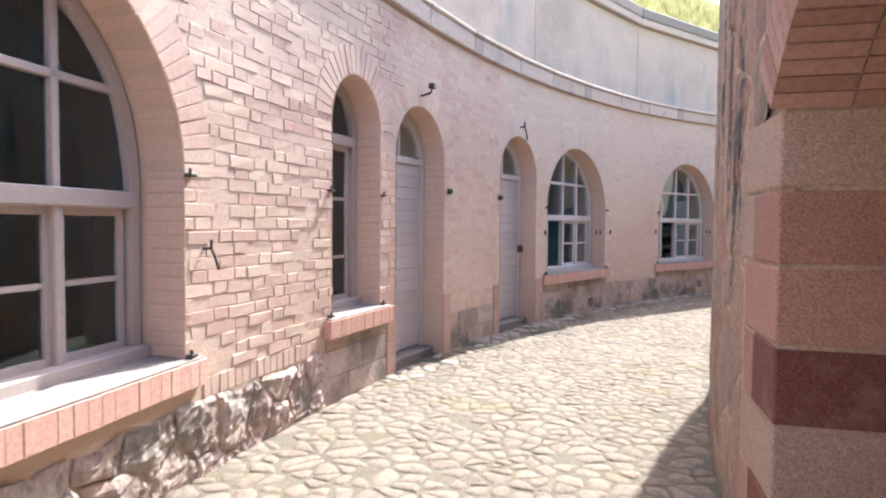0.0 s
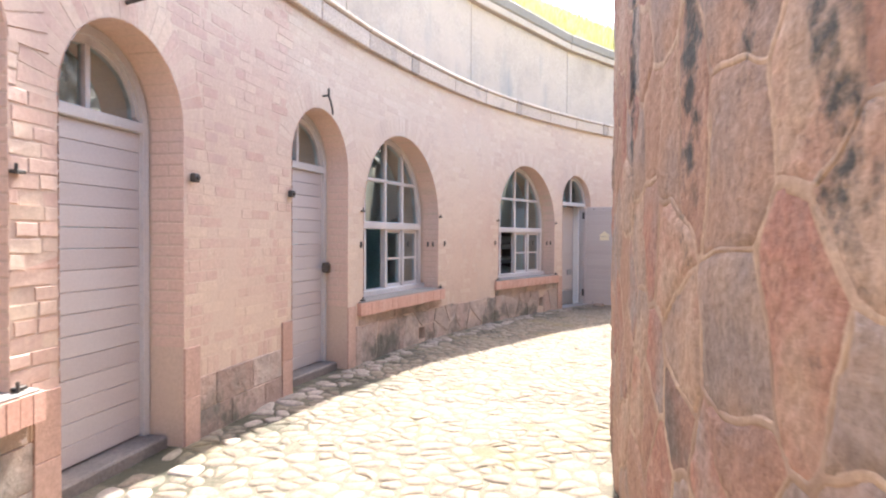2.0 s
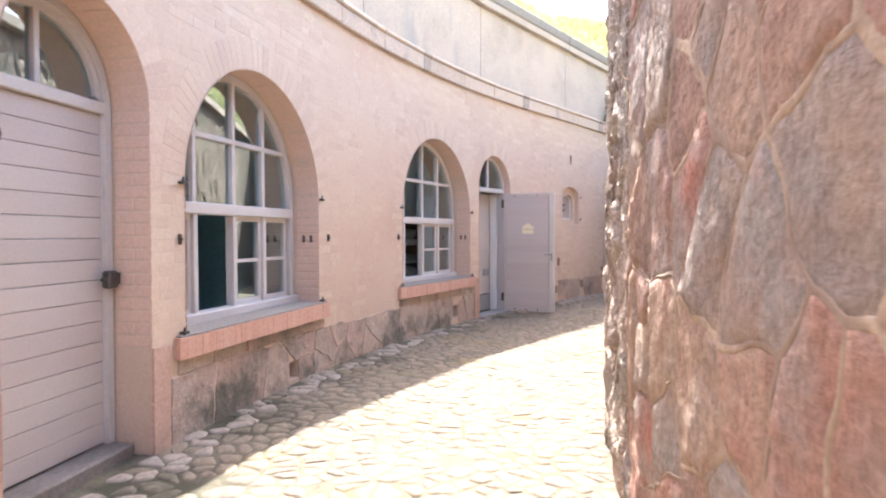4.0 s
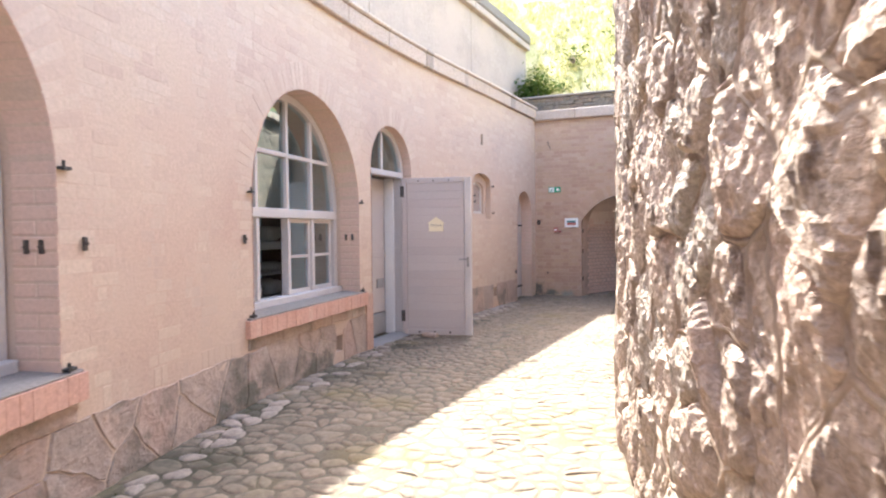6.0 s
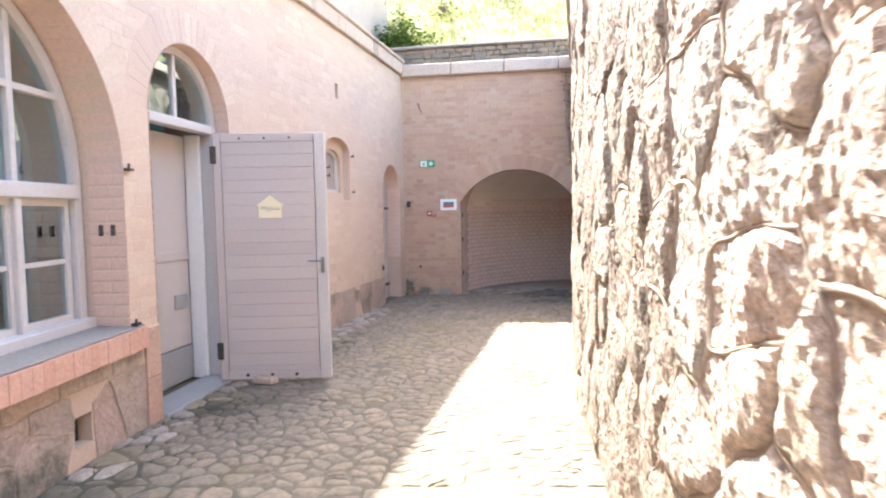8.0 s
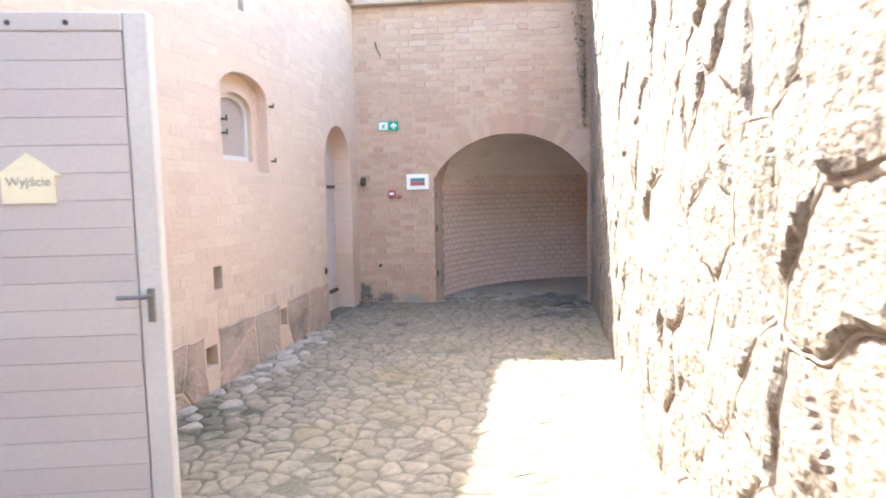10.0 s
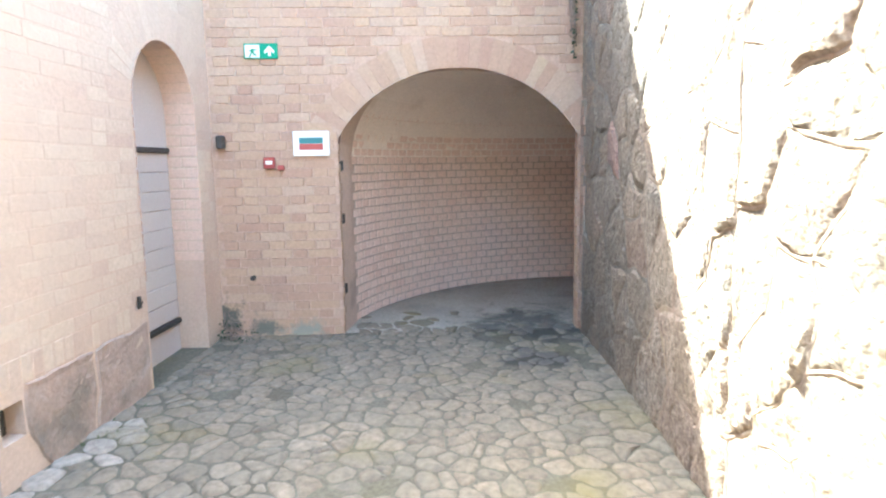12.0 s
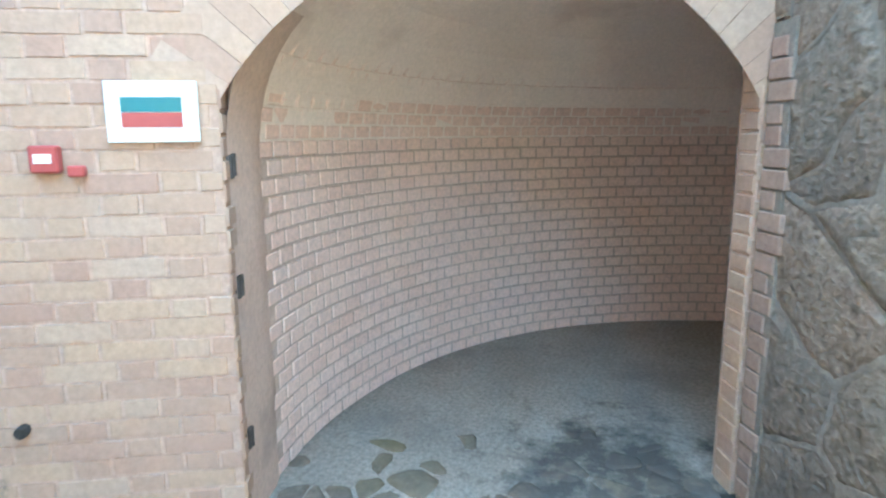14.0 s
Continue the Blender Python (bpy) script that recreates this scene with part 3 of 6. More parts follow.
cornice = thing("cornice", pose(0, 0, 0), "weathered stone string course on the brick wall", "cornice", "", "structure")
s, k = -9.0, 0
while s < 19.4:
    # long blocks, now and then a short darker one let in
    e = min(s + (0.20 if k % 4 == 3 else (1.10, 1.02, 1.08)[k % 4]), 19.52)
    if 19.52 - e < 0.25:
        e = 19.52
    mat_ = cornice_dark if k % 4 == 3 else cornice_stone
    part("cornice_block", course(s + 0.002, e - 0.002, -0.04 + chance.uniform(-.004, .004), 0.5, 3.44, 3.635, 0.012), mat_, cornice)
    part("cornice_lip", course(s + 0.002, e - 0.002, -0.062 + chance.uniform(-.006, .004), 0.45, 3.635, 3.69, 0.016), mat_, cornice)
    s, k = e, k + 1
parapet = thing("parapet", pose(0, 0, 0), "whitewashed concrete parapet with upright joints", "parapet", "", "structure")
s = -9.91
while s < 20.7:
    e = min(s + 3.44, 20.75)
    part("panel", block(s + 0.006, e - 0.006, 0.6, 0.8, 3.6, 5.438, 0.008), concrete, parapet)
    part("coping_slab", block(s + 0.004, e - 0.004, 0.50, 0.95, 5.45, 5.58, 0.012), concrete, parapet)
    part("capstone", block(s + 0.004, e - 0.004, 0.485, 1.05, 5.58, 5.80, 0.03), coping_stone, parapet, "grey weathered capstone")
    # mortar under the slab, open here and there
    u = s + 0.01
    while u < e - 0.05:
        w = min(chance.uniform(0.25, 0.7), e - 0.006 - u)
        part("bed_joint", block(u, u + w, 0.594, 0.75, 5.436, 5.452, 0.002), concrete, parapet)
        u += w + chance.uniform(0.16, 0.34)
    s = e
ledge = Shape()
for i in range(60):
    a, b = -9 + i * 0.5, -8.5 + i * 0.5
    ledge.add([at(a, -0.02, 3.685 + lift(a)), at(b, -0.02, 3.685 + lift(b)), at(b, 0.65, 3.715 + lift(b)), at(a, 0.65, 3.715 + lift(a))], [(0, 1, 2, 3)])
solid("ledge", ledge, concrete, "narrow concrete ledge behind the string course", "ledge", "structure")


def bank(name, s0, s1, d0, d1, step, height, label):
    sh = Shape()
    ns, nd = int((s1 - s0) / step) + 1, int((d1 - d0) / step) + 1
    for i in range(ns + 1):
        for j in range(nd + 1):
            u, w = s0 + (s1 - s0) * i / ns, d0 + (d1 - d0) * j / nd
            p = at(u, w, 0)
            p.z = height(u, w) + 0.12 * noise.noise(p * 0.9)
            sh.v.append(p)
    sh.f = [(i * (nd + 1) + j, (i + 1) * (nd + 1) + j, (i + 1) * (nd + 1) + j + 1, i * (nd + 1) + j + 1) for i in range(ns) for j in range(nd)]
    return solid(name, sh, turf, label, "grass bank", "structure", smooth=True)


def h_left(u, w):
    return 5.76 + 0.95 * min(max(w - 1.0, 0), 2.2)


def h_end(u, w):
    rise = 4.25 + 0.80 * min(max(u - 20.35, 0), 5.0)
    return max(rise, h_left(u, w) + 0.25 * min(max(u - 20.8, 0), 5.0)) if w > 0.9 and u > 20.8 else rise


def h_right(u, w):
    return 3.87 + 0.45 * min(max(-w - 3.4, 0), 7.0)


bank("bank_west", -9.0, 20.8, 0.9, 16.0, 0.6, h_left, "grassy earth covering the casemates")
bank("bank_north", 20.35, 40.0, -14.0, 18.0, 0.5, h_end, "steep grassy bank above the brick end wall")
bank("bank_east", -9.0, 20.35, -14.0, -3.4, 0.6, h_right, "grassy earth behind the rubble wall")


def tufts(name, count, place, tall, label, seed, mat_=None):
    rnd = random.Random(seed)
    verts, faces = [], []
    for _ in range(count):
        p, k = place(rnd)
        for _b in range(3):
            q = p + Vector((rnd.uniform(-.06, .06), rnd.uniform(-.06, .06), -0.03))
            g = rnd.uniform(0, math.tau)
            w, h = rnd.uniform(0.008, 0.02), tall * k * rnd.uniform(0.5, 1.3)
            lean = Vector((rnd.uniform(-.5, .5), rnd.uniform(-.5, .5), 1)) * h
            side = Vector((math.cos(g), math.sin(g), 0)) * w
            n = len(verts)
            verts += [q - side, q + side, q + lean]
            faces.append((n, n + 1, n + 2))
    ob = new(name, mesh(name, verts, faces, mat_ or blades))
    return tagged(ob, label, "grass", "", "stuff")


def on(height):
    def lay(u, w):
        p = at(u, w, 0)
        p.z = height(u, w) + 0.12 * noise.noise(p * 0.9)
        return p
    return lay


lay_l, lay_e = on(h_left), on(h_end)
tufts("bank_grass", 9000, lambda r: (lay_l(r.uniform(4, 20.7), 1.2 + 3.0 * r.random() ** 1.5), 1.0), 0.28, "long sunlit grass along the parapet", 3)
tufts("slope_grass", 12000, lambda r: (lay_e(20.4 + 5.5 * r.random(), r.uniform(-5, 3)), r.uniform(0.4, 1.0)), 0.17, "tufted grass and weeds on the slope", 4)

# ---- rubble wall on the yard's inner side ----
def right_d(s):
    pts = [(-9, -2.75), (2, -2.73), (7, -2.70), (10.5, -2.76), (13, -2.82), (16, -2.83), (18.5, -2.82), (19.7, -2.80), (30, -2.80)]
    for (a, x), (b, y) in zip(pts[:-1], pts[1:]):
        if s <= b:
            return x + (y - x) * (s - a) / (b - a)
    return -2.80


def east(u, p, z):
    return at(u, right_d(u) - 0.065 - p, z)


GATE = (-2.5, -0.585, 1.83, 0.45)
east_cuts = [(GATE[0], GATE[1], -0.2, segment(*GATE), 1.6)]
EAST_TOP = 3.75
solid("wall_east", bored_wall(east, east_cuts, -9.0, 19.75, EAST_TOP, thick=0.7), rubble_mortar, "rough rubble stone wall laid in pale mortar", "wall", "structure")
cope = thing("wall_coping", pose(0, 0, 0), "weathered stone coping on the rubble wall", "coping", "", "structure")
s = -9.0
while s < 19.5:
    e = min(s + 1.15, 19.75)
    if 19.75 - e < 0.4:
        e = 19.75
    part("coping_stone", block(s + 0.004, e - 0.004, -3.5, right_d((s + e) / 2) + 0.07, EAST_TOP + 0.002, EAST_TOP + 0.15, 0.015), cornice_stone, cope)
    s = e
niche = Shape()
niche.add([east(GATE[0] - .1, 1.6, -.2), east(GATE[1] + .1, 1.6, -.2), east(GATE[1] + .1, 1.6, 3.0), east(GATE[0] - .1, 1.6, 3.0)], [(0, 1, 2, 3)])
solid("passage_end", niche, lifted_shade, "pale teal back of the arched passage", "wall", "structure")

# ---- brick end wall with the tunnel arch ----
def north(u, p, z):
    return at(end_s(-u) + p, -u, z)


ARCH = (0.94, 2.805, 1.62, 0.435)
north_cuts = [(ARCH[0], ARCH[1], -0.2, arch(ARCH[0], ARCH[1], ARCH[2], ARCH[3]), 0.13)]
solid("wall_north", bored_wall(lambda u, p, z: north(u, p + 0.012, z), north_cuts, -0.05, 3.4, 3.62, thick=0.14), end_mortar, "brick end wall with a low arched tunnel mouth", "wall", "structure")
back = Shape()
back.add([at(-9, -3.4, -.2), at(-9, .7, -.2), at(-9, .7, 4), at(-9, -3.4, 4)], [(0, 1, 2, 3)])
solid("wall_south", back, rubble_mortar, "plain wall closing the yard", "wall", "structure")


def north_block(u0, u1, p0, p1, z0, z1, b=0.012):
    sh = Shape().box(u0, u1, p0, p1, z0, z1, b)
    sh.v = [north(v.x, v.y, v.z) for v in sh.v]
    return sh


cap = thing("end_wall_cap", pose(0, 0, 0), "pale stone cap course on the brick end wall", "cornice", "", "structure")
for i in range(4):
    part("cap_block", north_block(-0.02 + i * 0.86 + 0.004, 0.84 + i * 0.86 - 0.004, -0.08, 0.45, 3.62, 3.82, 0.015), cornice_stone, cap)
upper = thing("upper_rubble_band", pose(0, 0, 0), "low weathered rubble band under a stone coping", "wall", "", "structure")
for row in range(5):
    u = -0.5 - 0.1 * row
    while u < 3.6:
        w = chance.uniform(0.10, 0.36)
        part("stone", north_block(u + 0.003, u + w - 0.003, 0.25 + chance.uniform(-.02, .02), 0.7, 3.74 + row * 0.079 + chance.uniform(-.008, .004), 3.817 + row * 0.079, 0.012), grey_piece, upper)
        u += w
for i in range(4):
    part("coping", north_block(-0.5 + i * 1.05 + 0.005, 0.55 + i * 1.05 - 0.005, 0.20, 0.85, 4.14, 4.19, 0.015), coping_stone, upper)

# ---- tunnel: it bends to the right behind the arch ----
TS, TD, TR, TI = 19.6, -3.4, 2.41, 0.50


def bend(r, a, z):
    r += 0.05 * max(0.0, 1 - a / 0.5) * r / TR
    return at(TS + r * math.sin(a) + 0.066 * max(0.0, TR - r) * max(0.0, math.cos(a)), TD + r * math.cos(a), z)


NT = 40
mid, half = (TR + TI) / 2, (TR - TI) / 2
low, vault, inner_side = Shape(), Shape(), Shape()
curve = [(mid + (half + .016) * math.cos(math.pi * i / 14), 1.40 + 0.776 * math.sin(math.pi * i / 14)) for i in range(15)]
for i in range(NT):
    a0, a1 = 0.035 + 2.765 * i / NT, 0.035 + 2.765 * (i + 1) / NT
    low.add([bend(TR + 0.014, a0, -0.1), bend(TR + 0.014, a1, -0.1), bend(TR + 0.014, a1, 1.40), bend(TR + 0.014, a0, 1.40)], [(0, 1, 2, 3)])
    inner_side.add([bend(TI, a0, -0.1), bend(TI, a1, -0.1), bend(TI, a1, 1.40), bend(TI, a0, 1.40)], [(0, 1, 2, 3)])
    for (r0, z0), (r1, z1) in zip(curve[:-1], curve[1:]):
        vault.add([bend(r0, a0, z0), bend(r0, a1, z0), bend(r1, a1, z1), bend(r1, a0, z1)], [(0, 1, 2, 3)])
low.add([bend(TR + 0.008, 0.057, -0.1), bend(TR + 0.4, 0.057, -0.1), bend(TR + 0.4, 0.057, 2.4), bend(TR + 0.008, 0.057, 2.4)], [(0, 1, 2, 3)])
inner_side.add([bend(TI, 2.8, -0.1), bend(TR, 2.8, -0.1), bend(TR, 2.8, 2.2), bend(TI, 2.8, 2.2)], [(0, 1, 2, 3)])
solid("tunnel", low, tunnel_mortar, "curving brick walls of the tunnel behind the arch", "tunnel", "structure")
solid("tunnel_inner_wall", inner_side, inner_dimmer, "unseen inner side of the tunnel, dark to dim its far part", "wall", "structure")
solid("tunnel_vault", vault, vault_plaster, "pale tunnel vault, brightened by its colour", "vault", "structure", smooth=True)
# unseen shell, added to stop daylight leaking in past the vault
light_shell = Shape()
for i in range(12):
    a0, a1 = 0.10 + 2.8 * i / 12, 0.10 + 2.8 * (i + 1) / 12
    light_shell.add([bend(0.2, a0, 2.6), bend(0.2, a1, 2.6), bend(3.0, a1, 2.6), bend(3.0, a0, 2.6)], [(0, 1, 2, 3)])
    light_shell.add([bend(3.0, a0, -0.1), bend(3.0, a1, -0.1), bend(3.0, a1, 2.6), bend(3.0, a0, 2.6)], [(0, 1, 2, 3)])
solid("tunnel_cover", light_shell, tunnel_mortar, "unseen shell that keeps daylight out of the tunnel", "wall", "structure")
floor_t = Shape()
for i in range(NT):
    a0, a1 = 2.8 * i / NT, 2.8 * (i + 1) / NT
    floor_t.add([bend(0.3, a0, 0.004), bend(TR + .05, a0, 0.004), bend(TR + .05, a1, 0.004), bend(0.3, a1, 0.004)], [(0, 1, 2, 3)])
solid("tunnel_floor", floor_t, tunnel_earth, "trodden earth tunnel floor with a damp patch", "floor", "structure")

# ---- ground ----
sheet = Shape().add([(-900, -900, -0.004), (900, -900, -0.004), (900, 900, -0.004), (-900, 900, -0.004)], [(0, 1, 2, 3)])
ground = solid("ground", sheet, soil, "earth and moss showing between the cobbles", "ground", "structure")

# ---- windows and doors ----
def arch_line(w, spring, rise=None, n=18):
    """Points over a half width w from right to left, in x, z."""
    rise = w if rise is None else rise
    return [(w * math.cos(math.pi * i / n), spring + rise * math.sin(math.pi * i / n)) for i in range(n + 1)]


def window(name, s0, s1, spring, columns, lower_bar, open_column, label, pane_glass, paint):
    """An arched timber window: frame, transom, mullions, glazing bars and panes."""
    w = (s1 - s0) / 2
    ob = thing(name, spot((s0 + s1) / 2, REVEAL, 0), label, "window", "", "structure")
    base, tran = SILL + 0.04, (1.54 if columns > 2 else 2.15)
    f = Shape()
    outer = [(w - 0.005, base)] + arch_line(w - 0.005, spring) + [(-w + 0.005, base)]
    inner = [(w - 0.075, base)] + arch_line(w - 0.075, spring) + [(-w + 0.075, base)]
    f.band(outer, inner, 0.0, 0.09)
    part("window_frame", f, paint, ob)
    part("window_sill", Shape().box(-w + .005, w - .005, -0.06, 0.09, base - 0.05, base + 0.035, 0.006), paint, ob)
    part("transom", Shape().box(-w + 0.06, w - 0.06, -0.02, 0.09, tran - 0.045, tran + 0.045, 0.008), paint, ob)
    edges = [-w + 0.075 + (2 * w - 0.15) * i / columns for i in range(columns + 1)]
    if open_column:
        edges[open_column] -= 0.055

    def top(x):
        q = w - 0.075
        return spring + math.sqrt(max(0.0, q * q - x * x))
    for i in range(1, columns):
        x = edges[i]
        if columns > 2:
            part("mullion", Shape().box(x - 0.026, x + 0.026, 0.0, 0.08, base, tran, 0.006), paint, ob)
        part("glazing_bar", Shape().box(x - 0.022, x + 0.022, 0.01, 0.07, tran, top(x) + 0.01, 0.004), paint, ob)
    up = 2.10 if columns > 2 else None
    if up:
        q = math.sqrt((w - 0.075) ** 2 - (up - spring) ** 2)
        part("glazing_bar", Shape().box(-q, q, 0.01, 0.07, up - 0.02, up + 0.02, 0.004), paint, ob)
    for i in range(columns):
        x0, x1 = edges[i], edges[i + 1]
        step = [x0 + (x1 - x0) * k / 6 for k in range(7)]
        line = [(x0, tran + 0.03), (x1, tran + 0.03)] + [(x, max(top(x), tran + 0.031)) for x in step[::-1]]
        g = Shape().sheet(line, 0.045)
        p = part("pane", g, pane_glass, ob)
        p.visible_shadow = False
        m = Matrix.Translation((x0 + 0.02, 0.05, 0)) @ (Matrix.Rotation(radians(80), 4, "Z") if i == open_column else Matrix.Identity(4))
        wd, z0, z1 = x1 - x0 - 0.04, base + 0.03, tran - 0.04
        c = Shape()
        c.band([(0, z0), (wd, z0), (wd, z1), (0, z1), (0, z0)], [(.038, z0 + .045), (wd - .038, z0 + .045), (wd - .038, z1 - .045), (.038, z1 - .045), (.038, z0 + .045)], -0.02, 0.025)
        if i != open_column:
            for zb in lower_bar:
                c.box(0.04, wd - 0.04, -0.012, 0.018, zb - 0.014, zb + 0.014)
        c.v = [m @ v for v in c.v]
        sash = part("casement", c, paint, ob)
        g = Shape().sheet([(.04, z0 + .04), (wd - .04, z0 + .04), (wd - .04, z1 - .04), (.04, z1 - .04)], 0.0)
        g.v = [m @ v for v in g.v]
        p = part("pane", g, pane_glass, sash)
        p.visible_shadow = False
    return ob


window("window_1", *WINDOWS[0], 4, [1.13], None, "large arched timber window with small dark panes", dull_glass, old_paint)
window("window_2", *WINDOWS[1], 1, [1.13, 1.64], None, "narrow round-headed timber window with dark panes", dull_glass, old_paint)
window("window_3", *WINDOWS[2], 4, [1.12], 1, "large arched timber window with one casement open", glass, frame_paint)
window("window_4", *WINDOWS[3], 4, [1.12], 1, "large arched timber window with an open casement and shelves behind", glass, frame_paint)


def planks(parent, x0, x1, z0, z1, count, y0, y1, mat_):
    h = (z1 - z0) / count
    data = Shape().box(x0, x1, y0, y1, 0.0016, h - 0.0016, 0.003).make("plank", mat_)
    for i in range(count):
        p = part("plank", data, mat_, parent)
        p.location = (0, 0, z0 + i * h)


def plank_door(name, s0, s1, spring, count, glazed, label):
    w = (s1 - s0) / 2
    ob = thing(name, spot((s0 + s1) / 2, REVEAL, 0), label, "door", "", "structure")
    outer = [(w - 0.004, 0)] + arch_line(w - 0.004, spring) + [(-w + 0.004, 0)]
    inner = [(w - 0.06, 0)] + arch_line(w - 0.06, spring) + [(-w + 0.06, 0)]
    part("door_frame", Shape().band(outer, inner, 0.0, 0.10), frame_paint if glazed else door_paint, ob)
    part("transom", Shape().box(-w + 0.05, w - 0.05, 0.0, 0.09, spring - 0.03, spring + 0.04, 0.006), frame_paint, ob)
    part("threshold", Shape().box(-w + 0.01, w - 0.01, -0.14, 0.12, -0.03, 0.075, 0.012), threshold_wood, ob, "worn grey-brown timber threshold")
    planks(ob, -w + 0.055, w - 0.055, 0.085, spring - 0.032, count, 0.03, 0.075, door_paint)
    q = w - 0.06
    part("lunette_bead", Shape().band([(q, spring + .04)] + arch_line(q, spring + .04, q - .04), [(q - .05, spring + .07)] + arch_line(q - .05, spring + .07, q - .12), 0.02, 0.08), frame_paint, ob)
    part("glazing_bar", Shape().box(-0.02, 0.02, 0.02, 0.07, spring + 0.04, spring + q - 0.02, 0.004), frame_paint, ob)
    for x0, x1 in ((-q, 0), (0, q)):
        step = [x0 + (x1 - x0) * k / 8 for k in range(9)]
        p = part("pane", Shape().sheet([(x0, spring + .035), (x1, spring + .035)] + [(x, spring + .036 + math.sqrt(max(0, (q - .02) ** 2 - x * x)) * .96) for x in step[::-1]], 0.05), glass, ob)
        p.visible_shadow = False
    return ob


door_1 = plank_door("door_1", *DOORS[0], 16, True, "closed grey plank door with a glazed fanlight")
door_2 = plank_door("door_2", *DOORS[1], 16, True, "closed grey plank door with a fanlight and lock box")
lock = part("lock_box", Shape().box(0.43, 0.515, -0.06, 0.0, 1.02, 1.125, 0.012), iron, door_2, "black iron lock box")
part("bolt", Shape().rod((0.40, -0.03, 1.075), (0.56, -0.03, 1.075), 0.012).box(0.535, 0.56, -0.045, 0.0, 1.04, 1.11, 0.004), iron, lock)

# open door with its leaf swung out
s0, s1, spring = DOORS[2]
w = (s1 - s0) / 2
door_3 = thing("door_3", spot((s0 + s1) / 2, 0.06, 0), "doorway with a grey plank leaf swung open", "door", "", "structure")
outer = [(w - 0.004, 0)] + arch_line(w - 0.004, spring) + [(-w + 0.004, 0)]
inner = [(w - 0.06, 0)] + arch_line(w - 0.06, spring) + [(-w + 0.06, 0)]
part("door_frame", Shape().band(outer, inner, 0.06, 0.16), frame_paint, door_3)
part("transom", Shape().box(-w + 0.05, w - 0.05, 0.05, 0.15, 2.06, 2.13, 0.006), frame_paint, door_3)
part("glazing_bar", Shape().box(-0.02, 0.02, 0.08, 0.13, 2.12, spring + w - 0.06, 0.004), frame_paint, door_3)
for x0, x1 in ((-w + .06, 0), (0, w - .06)):
    step = [x0 + (x1 - x0) * k / 8 for k in range(9)]
    p = part("pane", Shape().sheet([(x0, 2.12), (x1, 2.12)] + [(x, spring + .02 + math.sqrt(max(0, (w - .07) ** 2 - x * x)) * .97) for x in step[::-1]], 0.10), glass, door_3)
    p.visible_shadow = False
part("threshold", Shape().box(-w + 0.01, w - 0.01, -0.10, 0.2, -0.03, 0.018, 0.008), grey_paint, door_3, "worn grey threshold")
part("inner_door", Shape().box(-w + 0.06, w - 0.10, 0.30, 0.34, 0.30, 2.05, 0.006), door_paint, door_3, "inner grey door with a grey kick board")
part("rail", Shape().box(-w + 0.06, w - 0.10, 0.288, 0.30, 1.02, 1.10, 0.005), door_paint, door_3)
part("kick_board", Shape().box(-w + 0.06, w - 0.10, 0.29, 0.338, 0.012, 0.29, 0.006), grey_paint, door_3)
part("letter_box", Shape().box(0.22, 0.40, 0.28, 0.305, 0.62, 0.74, 0.006), grey_paint, door_3, "grey letter box")
part("jamb_lining", Shape().box(w - 0.058, w - 0.03, 0.16, 0.345, 0.0, 2.06, 0.004), door_paint, door_3, "grey painted jamb lining")
part("door_stop", Shape().box(w - 0.098, w - 0.06, 0.17, 0.30, 0.0, 2.06, 0.005), white_paint, door_3, "white painted door stop")
hinge, free = at(13.93, 0.02), at(14.10, -0.86)
turn = math.atan2(free.y - hinge.y, free.x - hinge.x)
leaf = part("leaf", Shape().box(0, 0.90, 0.012, 0.04, 0.03, 2.035, 0.004), door_paint, door_3)
leaf.matrix_parent_inverse = door_3.matrix_world.inverted()
leaf.matrix_world = Matrix.Translation(hinge) @ Matrix.Rotation(turn, 4, "Z")
h = 0.1015
part("plank", Shape().box(0.07, 0.81, -0.008, 0.012, 0.10, 0.1419, 0.0016), door_paint, leaf)
pl = Shape().box(0.07, 0.81, -0.008, 0.012, 0.0006, h - 0.0006, 0.0016).make("plank", door_paint)
for i in range(18):
    p = part("plank", pl, door_paint, leaf)
    p.location = (0, 0, 0.1425 + i * h)
part("stile", Shape().box(0.815, 0.905, -0.012, 0.045, 0.03, 2.04, 0.006), frame_paint, leaf)
part("stile", Shape().box(0.0, 0.065, -0.012, 0.045, 0.03, 2.04, 0.006), door_paint, leaf)
part("top_rail", Shape().box(0.066, 0.814, -0.011, 0.012, 1.971, 2.04, 0.005), door_paint, leaf)
part("bottom_rail", Shape().box(0.066, 0.814, -0.011, 0.012, 0.03, 0.098, 0.005), door_paint, leaf)
hd = Shape().box(0.845, 0.875, -0.02, -0.011, 0.90, 1.03, 0.004).rod((0.86, -0.02, 1.0), (0.86, -0.06, 1.0), 0.008).rod((0.86, -0.056, 1.0), (0.75, -0.056, 1.0), 0.008)
part("door_handle", hd, steel, leaf, "grey steel lever handle on a long plate")
for x in (0.22, 0.42, 0.62):
    part("bolt", Shape().rod((x, -0.011, 0.065), (x, -0.018, 0.065), 0.014), iron, leaf)
    part("bolt", Shape().rod((x, -0.011, 2.0), (x, -0.016, 2.0), 0.010), iron, leaf)
part("hinge", Shape().box(-0.02, 0.03, -0.02, 0.0, 1.80, 1.94, 0.004), iron, leaf)
part("hinge", Shape().box(-0.02, 0.03, -0.02, 0.0, 0.20, 0.34, 0.004), iron, leaf)
